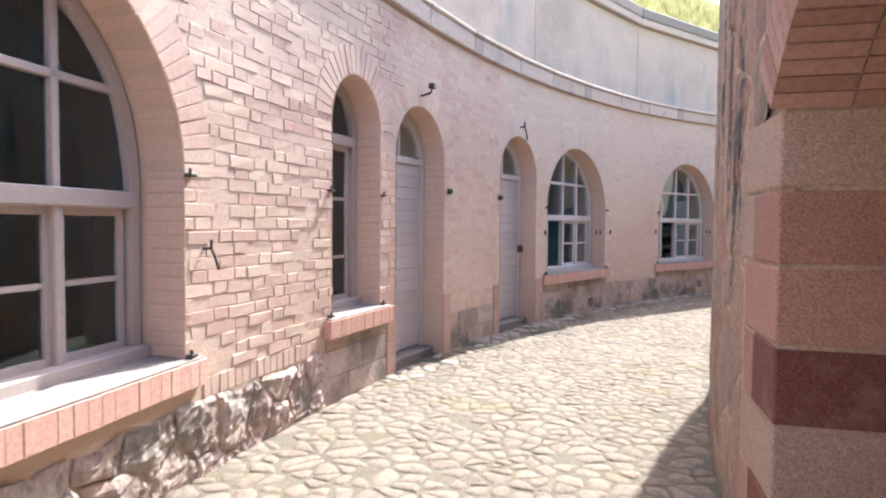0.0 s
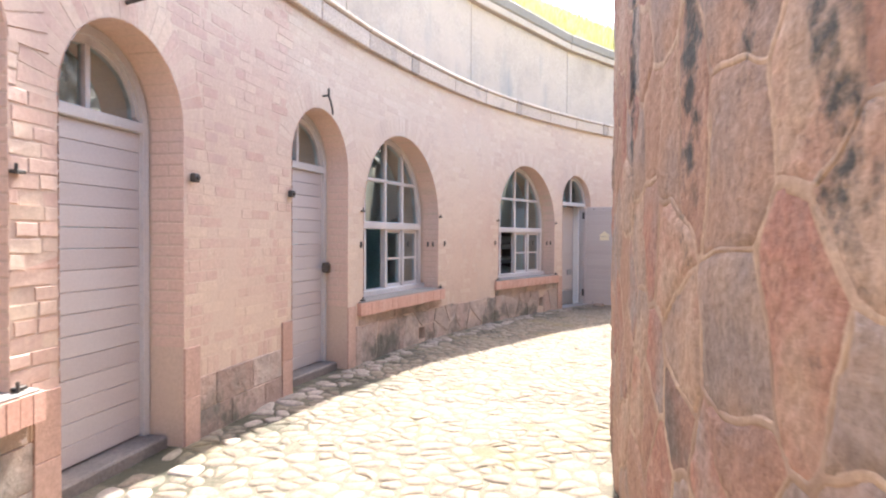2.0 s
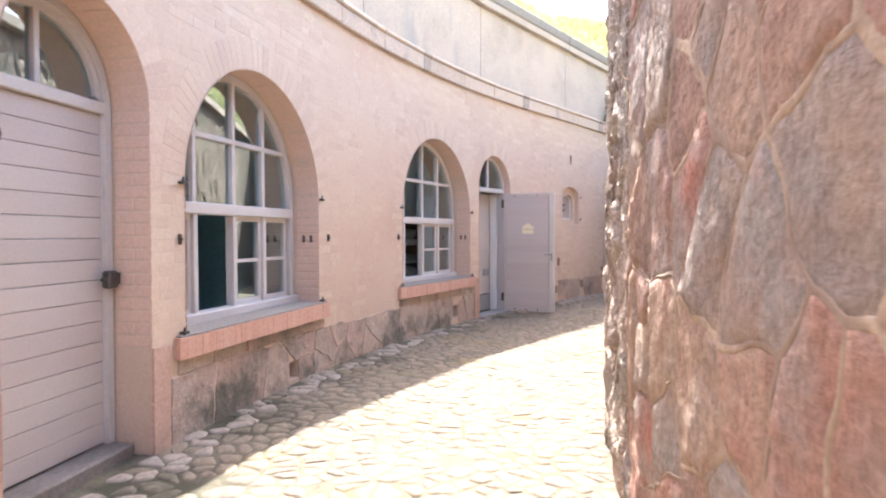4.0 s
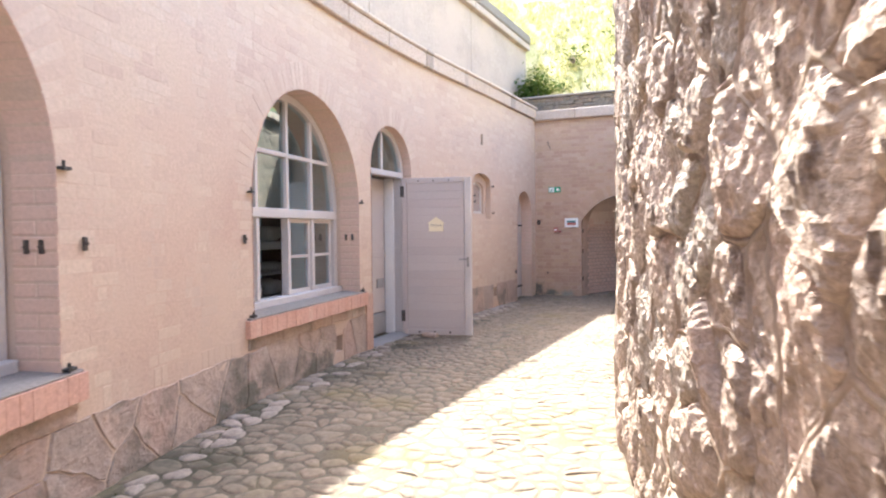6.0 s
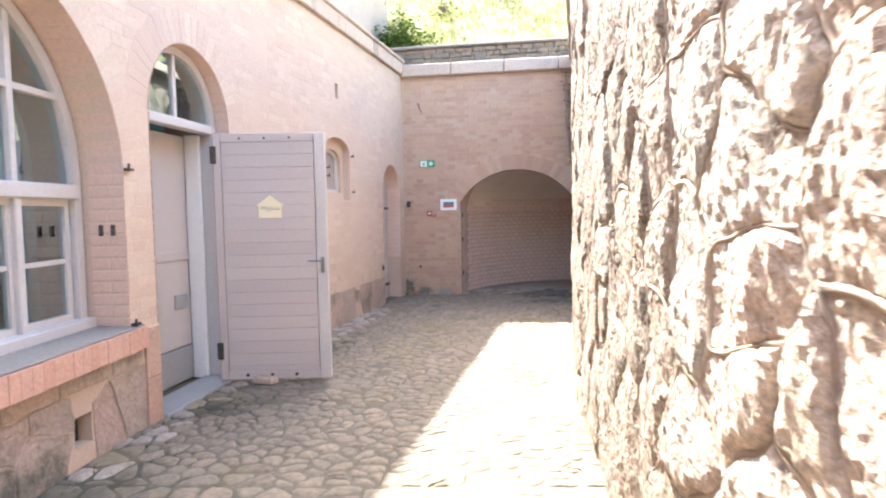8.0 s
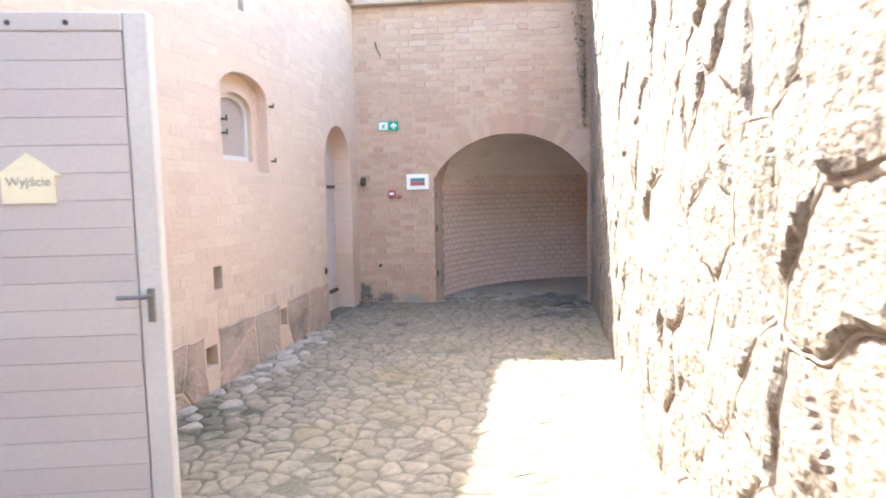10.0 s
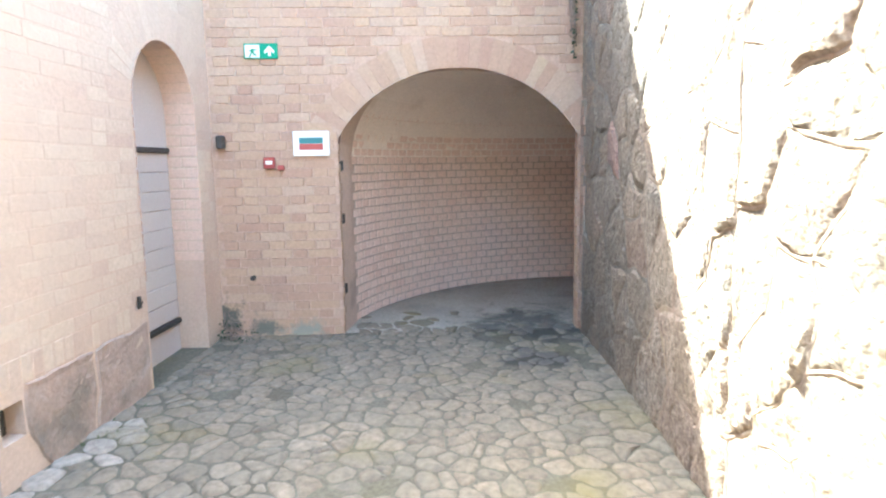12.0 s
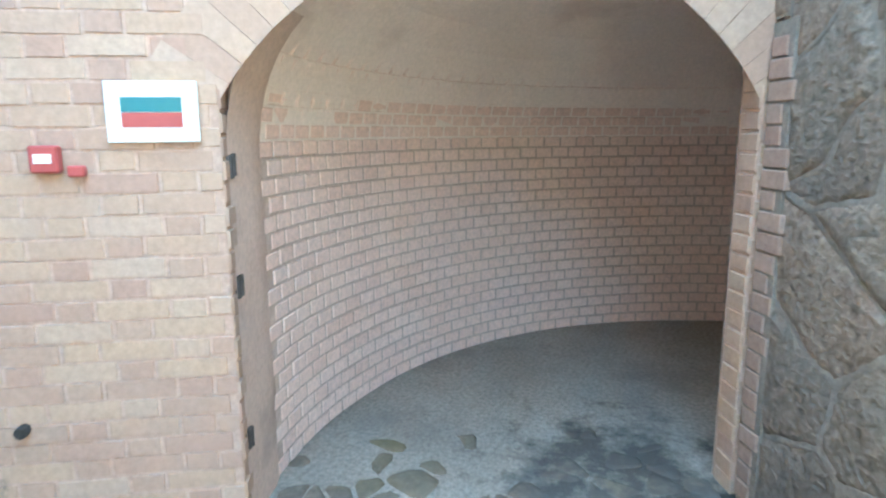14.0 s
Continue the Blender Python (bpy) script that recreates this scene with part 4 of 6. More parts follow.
note = part("notice_board", Shape().plate([(0.357, 1.355), (0.545, 1.355), (0.545, 1.455), (0.567, 1.455), (0.452, 1.54), (0.337, 1.455), (0.357, 1.455)], -0.018, -0.009), sheet_yellow, leaf, "yellow house-shaped board with one line of print")
word = bpy.data.curves.new("lettering", "FONT")
word.body = "Wyjście"
word.size, word.align_x, word.extrude = 0.047, "CENTER", 0.0006
word.materials.append(print_grey)
letters = new("lettering", word)
letters.parent = note
letters.matrix_local = Matrix.Translation((0.452, -0.0192, 1.418)) @ Matrix.Rotation(radians(90), 4, "X")
letters["label"] = "grey lettering on the board"

# low door by the corner
s0, s1, spring = DOORS[3]
w = (s1 - s0) / 2
door_4 = thing("door_4", spot((s0 + s1) / 2, REVEAL - 0.03, 0), "low arched plank door with iron straps, shut", "door", "", "structure")
part("upper_panel", Shape().plate([(w - .005, 1.47), (-w + .005, 1.47)] + [(-x, z) for x, z in arch_line(w - .005, spring)], 0.0, 0.06), door_paint, door_4)
planks(door_4, -w + 0.005, w - 0.005, 0.24, 1.44, 9, 0.0, 0.05, door_paint)
part("strap", Shape().box(-w + .01, w - .01, -0.02, 0.03, 1.44, 1.475, 0.005), iron, door_4)
part("strap", Shape().box(-w + .01, w - .01, -0.02, 0.03, 0.20, 0.235, 0.005), iron, door_4)
part("kick_board", Shape().box(-w + .005, w - .005, 0.0, 0.06, -0.03, 0.195, 0.006), door_paint, door_4)

# small shuttered window
a, b, zb, sp, rise = SMALL
small = thing("window_5", spot((a + b) / 2, 0, 0), "small shuttered window in a stepped brick recess", "window", "", "structure")
w = (b - a) / 2
step_o = [(w, zb)] + arch_line(w, sp, rise) + [(-w, zb)]
step_i = [(w - .11, zb + .09)] + arch_line(w - .11, sp - .11, rise - .03) + [(-w + .06, zb + .09)]
part("inner_reveal", Shape().band(step_o + [(w, zb)], step_i + [(w - .11, zb + .09)], 0.10, 0.2), mortar, small)
fr_i = [(w - .155, zb + .13)] + arch_line(w - .155, sp - .13, rise - .05) + [(-w + .10, zb + .13)]
part("window_frame", Shape().band(step_i + [(w - .11, zb + .09)], fr_i + [(w - .155, zb + .13)], 0.14, 0.19), frame_paint, small)
part("shutter", Shape().plate([(w - .15, zb + .125), (-w + .10, zb + .125)] + [(-x, z) for x, z in arch_line(w - .15, sp - .13, rise - .045)], 0.165, 0.185), shutter_paint, small)
for x, z in ((w + .06, zb + .1), (w + .06, zb + .56), (-w + .012, zb + .27), (-w + .012, zb + .37)):
    part("hinge_pin", Shape().box(x - .022, x + .012, -0.018, 0.02, z - .007, z + .008, 0.002).rod((x, -0.022, z - .012), (x, -0.022, z + .03), 0.007), iron, small)

# ---- ironwork and small fixtures on the walls ----
def fixture(name, m, label, category, group, pieces):
    """A small thing of several parts; pieces are (name, mesh data)."""
    ob = thing(name, m, label, category, group)
    for piece, data in pieces:
        part(piece, data, iron, ob)
    return ob


def hook(m, label, size=1.0):
    stem = Shape().rod((0, 0.01, 0), (0, -0.05 * size, 0.0), 0.009 * size)
    bow = Shape()
    pts = [(0, -0.05, 0.0), (0.02, -0.06, -0.05), (0.05, -0.06, -0.11), (0.075, -0.05, -0.15)]
    for p, q in zip(pts[:-1], pts[1:]):
        bow.rod([c * size for c in p], [c * size for c in q], 0.009 * size)
    bow.rod((0, -0.05 * size, 0.0), (-0.005 * size, -0.055 * size, 0.06 * size), 0.011 * size)
    return fixture("wall_hook", m, label, "hook", "", [("stem", stem.make("stem", iron)), ("bow", bow.make("bow", iron))])


hook(spot(5.80, 0, 2.76), "bent iron hook on the brick wall over a door", 1.1)
hook(Matrix.Translation(north(0.28, 0, 3.14)) @ spot(19.5, 0, 0, -90).to_3x3().to_4x4(), "iron ring hook on the brick end wall", 0.8)
hook(spot(0.14, 0, 1.28), "thin iron hook on the brick wall", 0.8)
spotlight = thing("wall_spotlight", spot(3.22, 0, 2.72), "small black spotlight on a bracket above the door", "spotlight")
part("bracket", Shape().rod((0, 0.01, 0), (0.0, -0.10, 0.02), 0.012).rod((0.0, -0.10, 0.02), (0.0, -0.12, 0.09), 0.010), iron, spotlight)
head_ = part("lamp_head", Shape().box(-0.032, 0.032, -0.15, -0.085, 0.06, 0.115, 0.010), iron, spotlight)
part("lens", Shape().box(-0.026, 0.026, -0.155, -0.149, 0.066, 0.109, 0.003), steel, head_, "grey glass lens")

bolt_parts = [("bolt_block", Shape().box(-0.03, 0.03, -0.035, 0.005, -0.03, 0.03, 0.006).make("bolt_block", iron)), ("bolt_end", Shape().rod((0, -0.033, 0), (0, -0.05, 0), 0.014).make("bolt_end", iron))]
for s, z in ((3.845, 1.785), (5.19, 1.77)):
    fixture("wall_bolt", spot(s, 0, z), "square black iron bolt block in the brickwork", "bolt", "door bolts", bolt_parts)
nail_parts = [("plate", Shape().box(-0.014, 0.014, -0.012, 0.004, -0.035, 0.035, 0.003).make("plate", iron)), ("nail", Shape().rod((0, -0.011, 0), (0, -0.022, 0), 0.008).make("nail", iron))]
for s, z in ((8.85, 1.31), (10.53, 1.31), (9.05 - 2.45, 1.31), (18.28, 0.56)):
    fixture("nail_plate", spot(s, 0, z), "small rusty iron plate nailed to the brick wall", "plate", "shutter fittings", nail_parts)
for b_ in (WINDOWS[2][1], WINDOWS[3][1]):
    for d_ in (0.09, 0.17):
        fixture("nail_plate", spot(b_, d_, 1.30, -90), "small rusty iron plate nailed into a window jamb", "plate", "shutter fittings", nail_parts)
pin_parts = [("shank", Shape().box(-0.045, 0.02, -0.025, 0.01, -0.008, 0.008, 0.002).make("shank", iron)), ("pin", Shape().rod((-0.038, -0.025, -0.012), (-0.038, -0.025, 0.035), 0.008).make("pin", iron))]
for a, b, sp in (WINDOWS[0], WINDOWS[1], WINDOWS[2], WINDOWS[3]):
    for s in (a - 0.03, b + 0.05):
        for z in (SILL + 0.02, 1.68):
            if in_opening(s - .01, s + .01, z - .01, z + .01):
                continue
            fixture("shutter_pintle", spot(s, 0, z), "black iron shutter pin set beside a window", "hinge pin", "shutter pins", pin_parts)

# ---- signs on the end wall ----
def on_north(u, z, p=0.0):
    return Matrix.Translation(north(u, p, z)) @ spot(19.5, 0, 0, -90 + math.degrees(math.atan(0.066))).to_3x3().to_4x4()


exit_sign = thing("exit_sign", on_north(0.40, 2.188), "green and white escape route sign on brick", "sign")
part("plate", Shape().box(-0.125, 0.125, -0.012, 0.0, -0.056, 0.056, 0.002), sign_green, exit_sign)
part("pictogram_field", Shape().box(-0.115, -0.008, -0.014, -0.0115, -0.046, 0.046), sign_white, exit_sign)
part("pictogram", Shape().plate([(-.09, -.04), (-.075, -.04), (-.062, -.012), (-.05, -.03), (-.03, -.036), (-.03, -.026), (-.045, -.018), (-.05, .004), (-.03, .004), (-.03, .012), (-.058, .018), (-.085, .004), (-.085, -.006), (-.07, .0), (-.072, -.015)], -0.0155, -0.0138), sign_green, exit_sign)
part("arrow", Shape().plate([(.055, -.035), (.075, -.035), (.075, -.002), (.10, -.02), (.10, .004), (.065, .038), (.03, .004), (.03, -.02), (.055, -.002)], -0.0145, -0.0118), sign_white, exit_sign)
flag = thing("flag_plaque", on_north(0.745, 1.502), "white plaque with a blue and a red band", "plaque")
part("board", Shape().box(-0.138, 0.138, -0.014, 0.0, -0.094, 0.094, 0.003), sign_white, flag)
part("upper_band", Shape().box(-0.09, 0.09, -0.0165, -0.0138, 0.0, 0.045), sign_teal, flag, "blue band")
part("lower_band", Shape().box(-0.09, 0.09, -0.0165, -0.0138, -0.047, -0.002), sign_red, flag, "red band")
alarm = thing("fire_alarm", on_north(0.425, 1.36), "small red fire alarm call point on brick", "alarm")
part("housing", Shape().box(-0.042, 0.042, -0.04, 0.0, -0.042, 0.042, 0.006), sign_red, alarm)
part("label_plate", Shape().box(-0.026, 0.026, -0.043, -0.039, -0.012, 0.016), sign_white, alarm)
part("cable_gland", Shape().box(0.06, 0.11, -0.03, 0.0, -0.055, -0.02, 0.005), sign_red, alarm)
solid("corner_bracket", Shape().box(-0.03, 0.03, -0.06, 0.0, -0.05, 0.05, 0.01), iron, "dark iron bracket in the corner of the walls", "bracket", m=on_north(0.07, 1.52))
eye_data = Shape().rod((0, 0.01, 0), (0, -0.03, 0), 0.02).make("wall_plug", iron)
for u, z in ((0.25, 0.47),):
    tagged(new("wall_plug", eye_data), "dark iron plug in the brick end wall", "plug").matrix_world = on_north(u, z)

gate_parts = [("plate", Shape().box(-0.012, 0.010, -0.014, 0.014, -0.04, 0.04, 0.003).make("plate", iron)), ("pin", Shape().rod((0.012, 0, -0.03), (0.012, 0, 0.045), 0.008).make("pin", iron))]
for z in (0.353, 0.914, 1.325):
    fixture("gate_pintle", on_north(ARCH[0] + 0.008, z, 0.07), "rusty iron gate pin in the tunnel's jamb", "hinge pin", "gate pins", gate_parts)

# ---- shelves seen through the last large window ----
rack = thing("storage_rack", spot(12.38, 0.95, 0), "pale wooden rack with folded sacks inside the casemate", "shelf")
for x in (-0.50, 0.50):
    part("upright", Shape().box(x - .02, x + .02, 0.02, 0.4, -0.02, 1.6, 0.004), timber, rack)
for z, h in ((0.34, 0.03), (0.62, 0.03), (0.885, 0.03), (1.17, 0.095)):
    part("shelf_board", Shape().box(-0.478, 0.478, 0, 0.4, z, z + h, 0.006), white_paint, rack)


def sack(s, d, z, w, deep, high, seed):
    """A soft folded sack with sagging edges."""
    sh, rows = Shape(), 9
    for j in range(rows):
        g = math.pi * j / (rows - 1)
        for i in range(16):
            h = math.tau * i / 16
            x, y = math.cos(h), math.sin(h)
            k = max(abs(x), abs(y)) ** -0.7 * (math.sin(g) ** 0.45 if 0 < j < rows - 1 else 0.05)
            p = Vector((x * k * w / 2, y * k * deep / 2, high / 2 - high / 2 * math.cos(g)))
            sag = 1 + 0.16 * noise.noise(p * 7 + Vector((seed, 0, 0)))
            sh.v.append(Vector((p.x * sag, p.y * sag, p.z * (sag if j > rows // 2 else 1))))
    sh.f = [(j * 16 + i, j * 16 + (i + 1) % 16, (j + 1) * 16 + (i + 1) % 16, (j + 1) * 16 + i) for j in range(rows - 1) for i in range(16)]
    sh.f += [tuple(range(16))[::-1], tuple(range((rows - 1) * 16, rows * 16))]
    ob = new("sack", sh.make("sack", linen, True))
    ob.matrix_world = spot(s, d, z)
    return tagged(ob, "pale folded sack lying on the storage rack", "sack", "sacks on the rack")


for i, (s, z, w, high) in enumerate(((12.13, 1.266, 0.36, 0.13), (12.62, 1.266, 0.26, 0.17), (12.16, 0.916, 0.44, 0.13), (12.62, 0.916, 0.42, 0.11), (12.18, 0.651, 0.46, 0.15), (12.64, 0.651, 0.40, 0.17))):
    sack(s, 1.14, z, w, 0.34, high, i * 3.7)

# ---- bush and posts above the end wall ----
def leaf_cloud(name, count, centre, size, seed, label):
    rnd = random.Random(seed)
    verts, faces = [], []
    clumps = [centre + Vector((rnd.gauss(0, size), rnd.gauss(0, size), rnd.gauss(0, size * 0.8))) for _ in range(14)]
    for _ in range(count):
        p = rnd.choice(clumps) + Vector((rnd.gauss(0, .16), rnd.gauss(0, .16), rnd.gauss(0, .14)))
        a = Vector((rnd.gauss(0, 1), rnd.gauss(0, 1), rnd.gauss(0, 1))).normalized()
        b = a.orthogonal().normalized()
        k = rnd.uniform(0.03, 0.06)
        n = len(verts)
        verts += [p - a * k, p + b * k * .5, p + a * k, p - b * k * .5]
        faces.append((n, n + 1, n + 2, n + 3))
    stems = Shape()
    foot = Vector((centre.x, centre.y, centre.z - size * 2.2))
    for c in clumps:
        stems.rod(foot, c, 0.016, 0.004, 5)
    bush = thing(name, pose(0, 0, 0), label, "bush")
    part("stem", stems, timber, bush)
    part("leaves", mesh("leaves", verts, faces, leafage), leafage, bush)


leaf_cloud("bush", 2600, at(20.3, 0.16, 4.42), 0.17, 5, "dark leafy bush in the corner above the end wall")
leaf_cloud("bush", 260, at(21.3, -0.35, 5.35), 0.07, 6, "small dark green shrub on the grassy slope")
leaf_cloud("bush", 260, at(21.9, -1.35, 5.85), 0.08, 8, "small dark green shrub on the grassy slope")


def creeper(name, count, spread, size, seed, label, category):
    """Small leaves on a few stems; spread(rnd) gives a leaf's place."""
    rnd = random.Random(seed)
    verts, faces, stems = [], [], Shape()
    last = None
    for i in range(count):
        p = spread(rnd)
        a = Vector((rnd.gauss(0, 1), rnd.gauss(0, 1), rnd.gauss(0, 1))).normalized()
        b = a.orthogonal().normalized()
        k = size * rnd.uniform(0.6, 1.3)
        n = len(verts)
        verts += [p - a * k, p + b * k * .6, p + a * k, p - b * k * .6]
        faces.append((n, n + 1, n + 2, n + 3))
        if last is not None and i % 6 == 0:
            stems.rod(last, p, 0.003, 0.002, 4)
        if i % 6 == 0:
            last = p
    plant = thing(name, pose(0, 0, 0), label, category)
    part("stem", stems, timber, plant)
    part("leaves", mesh("leaves", verts, faces, dark_leaf), dark_leaf, plant)


def up_corner(r):
    z_ = 2.1 + 1.5 * r.random()
    return at(end_s(-2.76) - 0.03 - 0.05 * r.random(), -2.76 + 0.09 * r.random() ** 2 * (z_ - 1.8), z_)


def corner_foot(r):
    z_ = 0.17 * r.random() ** 2
    return at(end_s(-0.1) - 0.03 - 0.16 * r.random(), -0.02 - 0.26 * r.random() ** 2, z_)


creeper("creeper", 190, up_corner, 0.02, 21, "thin dark creeper in the corner of the end wall", "creeper")
creeper("wall_weed", 110, corner_foot, 0.013, 22, "dark weeds and moss in the corner by the low door", "weed")
solid("loose_brick", Shape().box(-0.10, 0.10, -0.05, 0.05, 0.0, 0.06, 0.014), plinth_piece, "weathered pink brick lying against the open door", "brick", m=spot(13.93, -0.36, 0.006, 78))
post_data = Shape().rod((0, 0, -0.3), (0, 0, 1.3), 0.025, 0.02).make("fence_post", iron)
for s, d in ((10.5, 3.2), (13.0, 3.2), (15.7, 3.2), (18.4, 3.2), (20.7, 3.2)):
    tagged(new("fence_post", post_data), "thin dark fence post standing in the grass", "fence post", "fence posts").matrix_world = spot(s, d, h_left(s, d))
for s, d in ((22.4, 3.2), (24.3, 3.2), (25.2, 3.2), (25.3, -1.0), (25.3, -2.2), (25.3, -3.4), (25.3, 0.4)):
    tagged(new("fence_post", post_data), "thin dark fence post on top of the slope", "fence post", "fence posts").matrix_world = spot(s, d, h_end(s, d))

# ==== pieces of walls and paving ====
def clip(poly, nx, ny, c):
    out = []
    for i, p in enumerate(poly):
        q = poly[(i + 1) % len(poly)]
        a, b = nx * p[0] + ny * p[1] - c, nx * q[0] + ny * q[1] - c
        if a <= 0:
            out.append(p)
        if a * b < 0:
            k = a / (a - b)
            out.append((p[0] + (q[0] - p[0]) * k, p[1] + (q[1] - p[1]) * k))
    return out


def cells(u0, u1, v0, v1, du, dv, jitter, seed, drop=0.0):
    """Uneven stones that fill a rectangle: each is the ground nearest to its own seed."""
    rnd = random.Random(seed)
    nu, nv = max(1, round((u1 - u0) / du)), max(1, round((v1 - v0) / dv))
    du, dv = (u1 - u0) / nu, (v1 - v0) / nv
    pts = {}
    for i in range(nu):
        for j in range(nv):
            shift = 0.5 if j % 2 else 0.0
            if rnd.random() < drop:
                continue
            pts[i, j] = (u0 + (i + 0.25 + shift + rnd.uniform(-jitter, jitter)) * du, v0 + (j + 0.5 + rnd.uniform(-jitter, jitter)) * dv)
    res, reach = [], (5 if drop else 3)
    for (i, j), p in pts.items():
        poly = [(u0, v0), (u1, v0), (u1, v1), (u0, v1)]
        for a in range(-reach, reach + 1):
            for b in range(-reach, reach + 1):
                q = pts.get((i + a, j + b))
                if q and (a or b):
                    nx, ny = q[0] - p[0], q[1] - p[1]
                    poly = clip(poly, nx, ny, (q[0] ** 2 + q[1] ** 2 - p[0] ** 2 - p[1] ** 2) / 2)
                    if len(poly) < 3:
                        break
        if len(poly) >= 3:
            res.append(poly)
    return res


def middle(poly):
    return sum(p[0] for p in poly) / len(poly), sum(p[1] for p in poly) / len(poly)


def area(poly):
    return abs(sum(p[0] * q[1] - q[0] * p[1] for p, q in zip(poly, poly[1:] + poly[:1]))) / 2


def blunt(poly, times=2):
    """Cuts an outline's corners."""
    for _ in range(times):
        out = []
        for p, q in zip(poly, poly[1:] + poly[:1]):
            out += [(p[0] * .78 + q[0] * .22, p[1] * .78 + q[1] * .22), (p[0] * .22 + q[0] * .78, p[1] * .22 + q[1] * .78)]
        poly = out
    return poly


def refine(poly, longest):
    out = []
    for p, q in zip(poly, poly[1:] + poly[:1]):
        n = max(1, int(math.hypot(q[0] - p[0], q[1] - p[1]) / longest))
        out += [(p[0] + (q[0] - p[0]) * k / n, p[1] + (q[1] - p[1]) * k / n) for k in range(n)]
    return out


def warp(poly, far, scale):
    """Bends straight outlines; neighbours bend alike."""
    out = []
    for u, v in poly:
        p = Vector((u * scale, v * scale, 0.7))
        out.append((u + far * noise.noise(p), v + far * noise.noise(p + Vector((7.3, 1.9, 4.2)))))
    return out


def stone(poly, joint, rings, rough, rnd, tilt=0.0):
    """A stone over an outline: rings of (share of the way in, height), with uneven faces. Gives u, height, v."""
    cu, cv = middle(poly)
    size = math.sqrt(area(poly)) / 2
    verts, faces = [], []
    n = len(poly)
    ta, tb = rnd.uniform(-tilt, tilt), rnd.uniform(-tilt, tilt)
    for k, (inward, h) in enumerate(rings):
        for u, v in poly:
            g = max(0.0, 1 - inward - joint / max(size, 0.02))
            x, y = cu + (u - cu) * g, cv + (v - cv) * g
            lift = 0 if k == 0 else rnd.uniform(-rough, rough) + (x - cu) * ta + (y - cv) * tb
            verts.append((x + (rnd.uniform(-rough, rough) * .5 if k else 0), h + lift, y + (rnd.uniform(-rough, rough) * .5 if k else 0)))
        if k:
            faces += [((k - 1) * n + i, (k - 1) * n + (i + 1) % n, k * n + (i + 1) % n, k * n + i) for i in range(n)]
    verts.append((cu, rings[-1][1] + rnd.uniform(-rough, rough), cv))
    last = (len(rings) - 1) * n
    faces += [(last + i, last + (i + 1) % n, len(verts) - 1) for i in range(n)]
    return verts, faces


def lay_pieces(name, many_name, items, way, mat_piece, mat_many, parent, choose, many_label, smooth=True, limit=300):
    """Stones as objects of their own where choose() says so, the others joined."""
    rest_v, rest_f, count = [], [], 0
    for verts, faces, c in items:
        w = [way(*v) for v in verts]
        if count < limit and choose(*c):
            count += 1
            o = way(c[0], 0, c[1])
            ob = new(name, mesh(name, [p - o for p in w], faces, mat_piece, None, smooth))
            ob.parent = parent
            ob.matrix_parent_inverse = parent.matrix_world.inverted()
            ob.matrix_world = Matrix.Translation(o)
        else:
            n = len(rest_v)
            rest_v += w
            rest_f += [tuple(n + i for i in f) for f in faces]
    if rest_v:
        ob = new(many_name, mesh(many_name, rest_v, rest_f, mat_many, None, smooth))
        ob.parent = parent
        tagged(ob, many_label, "", "", "stuff")


# window sills of upright bricks
def sill(s0, s1):
    ob = thing("window_sill", spot((s0 + s1) / 2, 0, 0), "projecting sill of upright red bricks", "sill", "", "structure")
    n = round((s1 - s0 + 0.26) / 0.078)
    p = (s1 - s0 + 0.26) / n
    w = (s1 - s0 + 0.26) / 2
    sh = Shape().box(0.0002, p - 0.0004, -0.07, 0.25, 0.0, 0.14, 0.0016)
    for v in sh.v:
        v.z += 0.05 * (v.y + 0.07)
    data = sh.make("brick", sill_brick)
    for i in range(n):
        o = part("brick", data, sill_brick, ob)
        o.location = (-w + i * p, chance.uniform(-.002, .002), 0.53 + chance.uniform(-.002, .002))
    cover = Shape().box(-w + 0.02, w - 0.02, -0.062, 0.25, 0.672, 0.684, 0.004)
    for v in cover.v:
        v.z += 0.05 * (v.y + 0.07)
    part("sill_cover", cover, coping_stone, ob, "grey mortar capping")
    return ob


for a, b, sp in WINDOWS:
    sill(a, b)

# casemate wall: bricks
ARCHES = [(a, b, sp) for a, b, sp in WINDOWS + DOORS]


def fitted(s0, s1, z0, z1):
    """A brick's stretch cut to the jambs, or None where an opening or its ring of bricks is."""
    zc = (z0 + z1) / 2
    for a, b, sp in ARCHES:
        low = 0.50 if (a, b, sp) in WINDOWS else -1
        c, r = (a + b) / 2, (b - a) / 2
        if zc < low:
            continue
        if zc < sp:
            if s0 >= a - 0.02 and s1 <= b + 0.02:
                return None
            if s0 < a < s1:
                s1 = a
            if s0 < b < s1:
                s0 = b
        elif math.hypot((s0 + s1) / 2 - c, zc - sp) < r + 0.275:
            if s0 < c - r and (c - s0) > 0:
                edge = c - math.sqrt(max(0, (r + 0.25) ** 2 - (zc - sp) ** 2))
                s1 = min(s1, edge)
            elif s1 > c + r:
                edge = c + math.sqrt(max(0, (r + 0.25) ** 2 - (zc - sp) ** 2))
                s0 = max(s0, edge)
            else:
                return None
    for a, b, zb, zt, dp in openings[8:]:
        if s1 > a and s0 < b and z1 > zb and z0 < max(zt(min(max(s0, a), b)), zt(min(max(s1, a), b))):
            return None
    return (s0, s1) if s1 - s0 > 0.05 else None


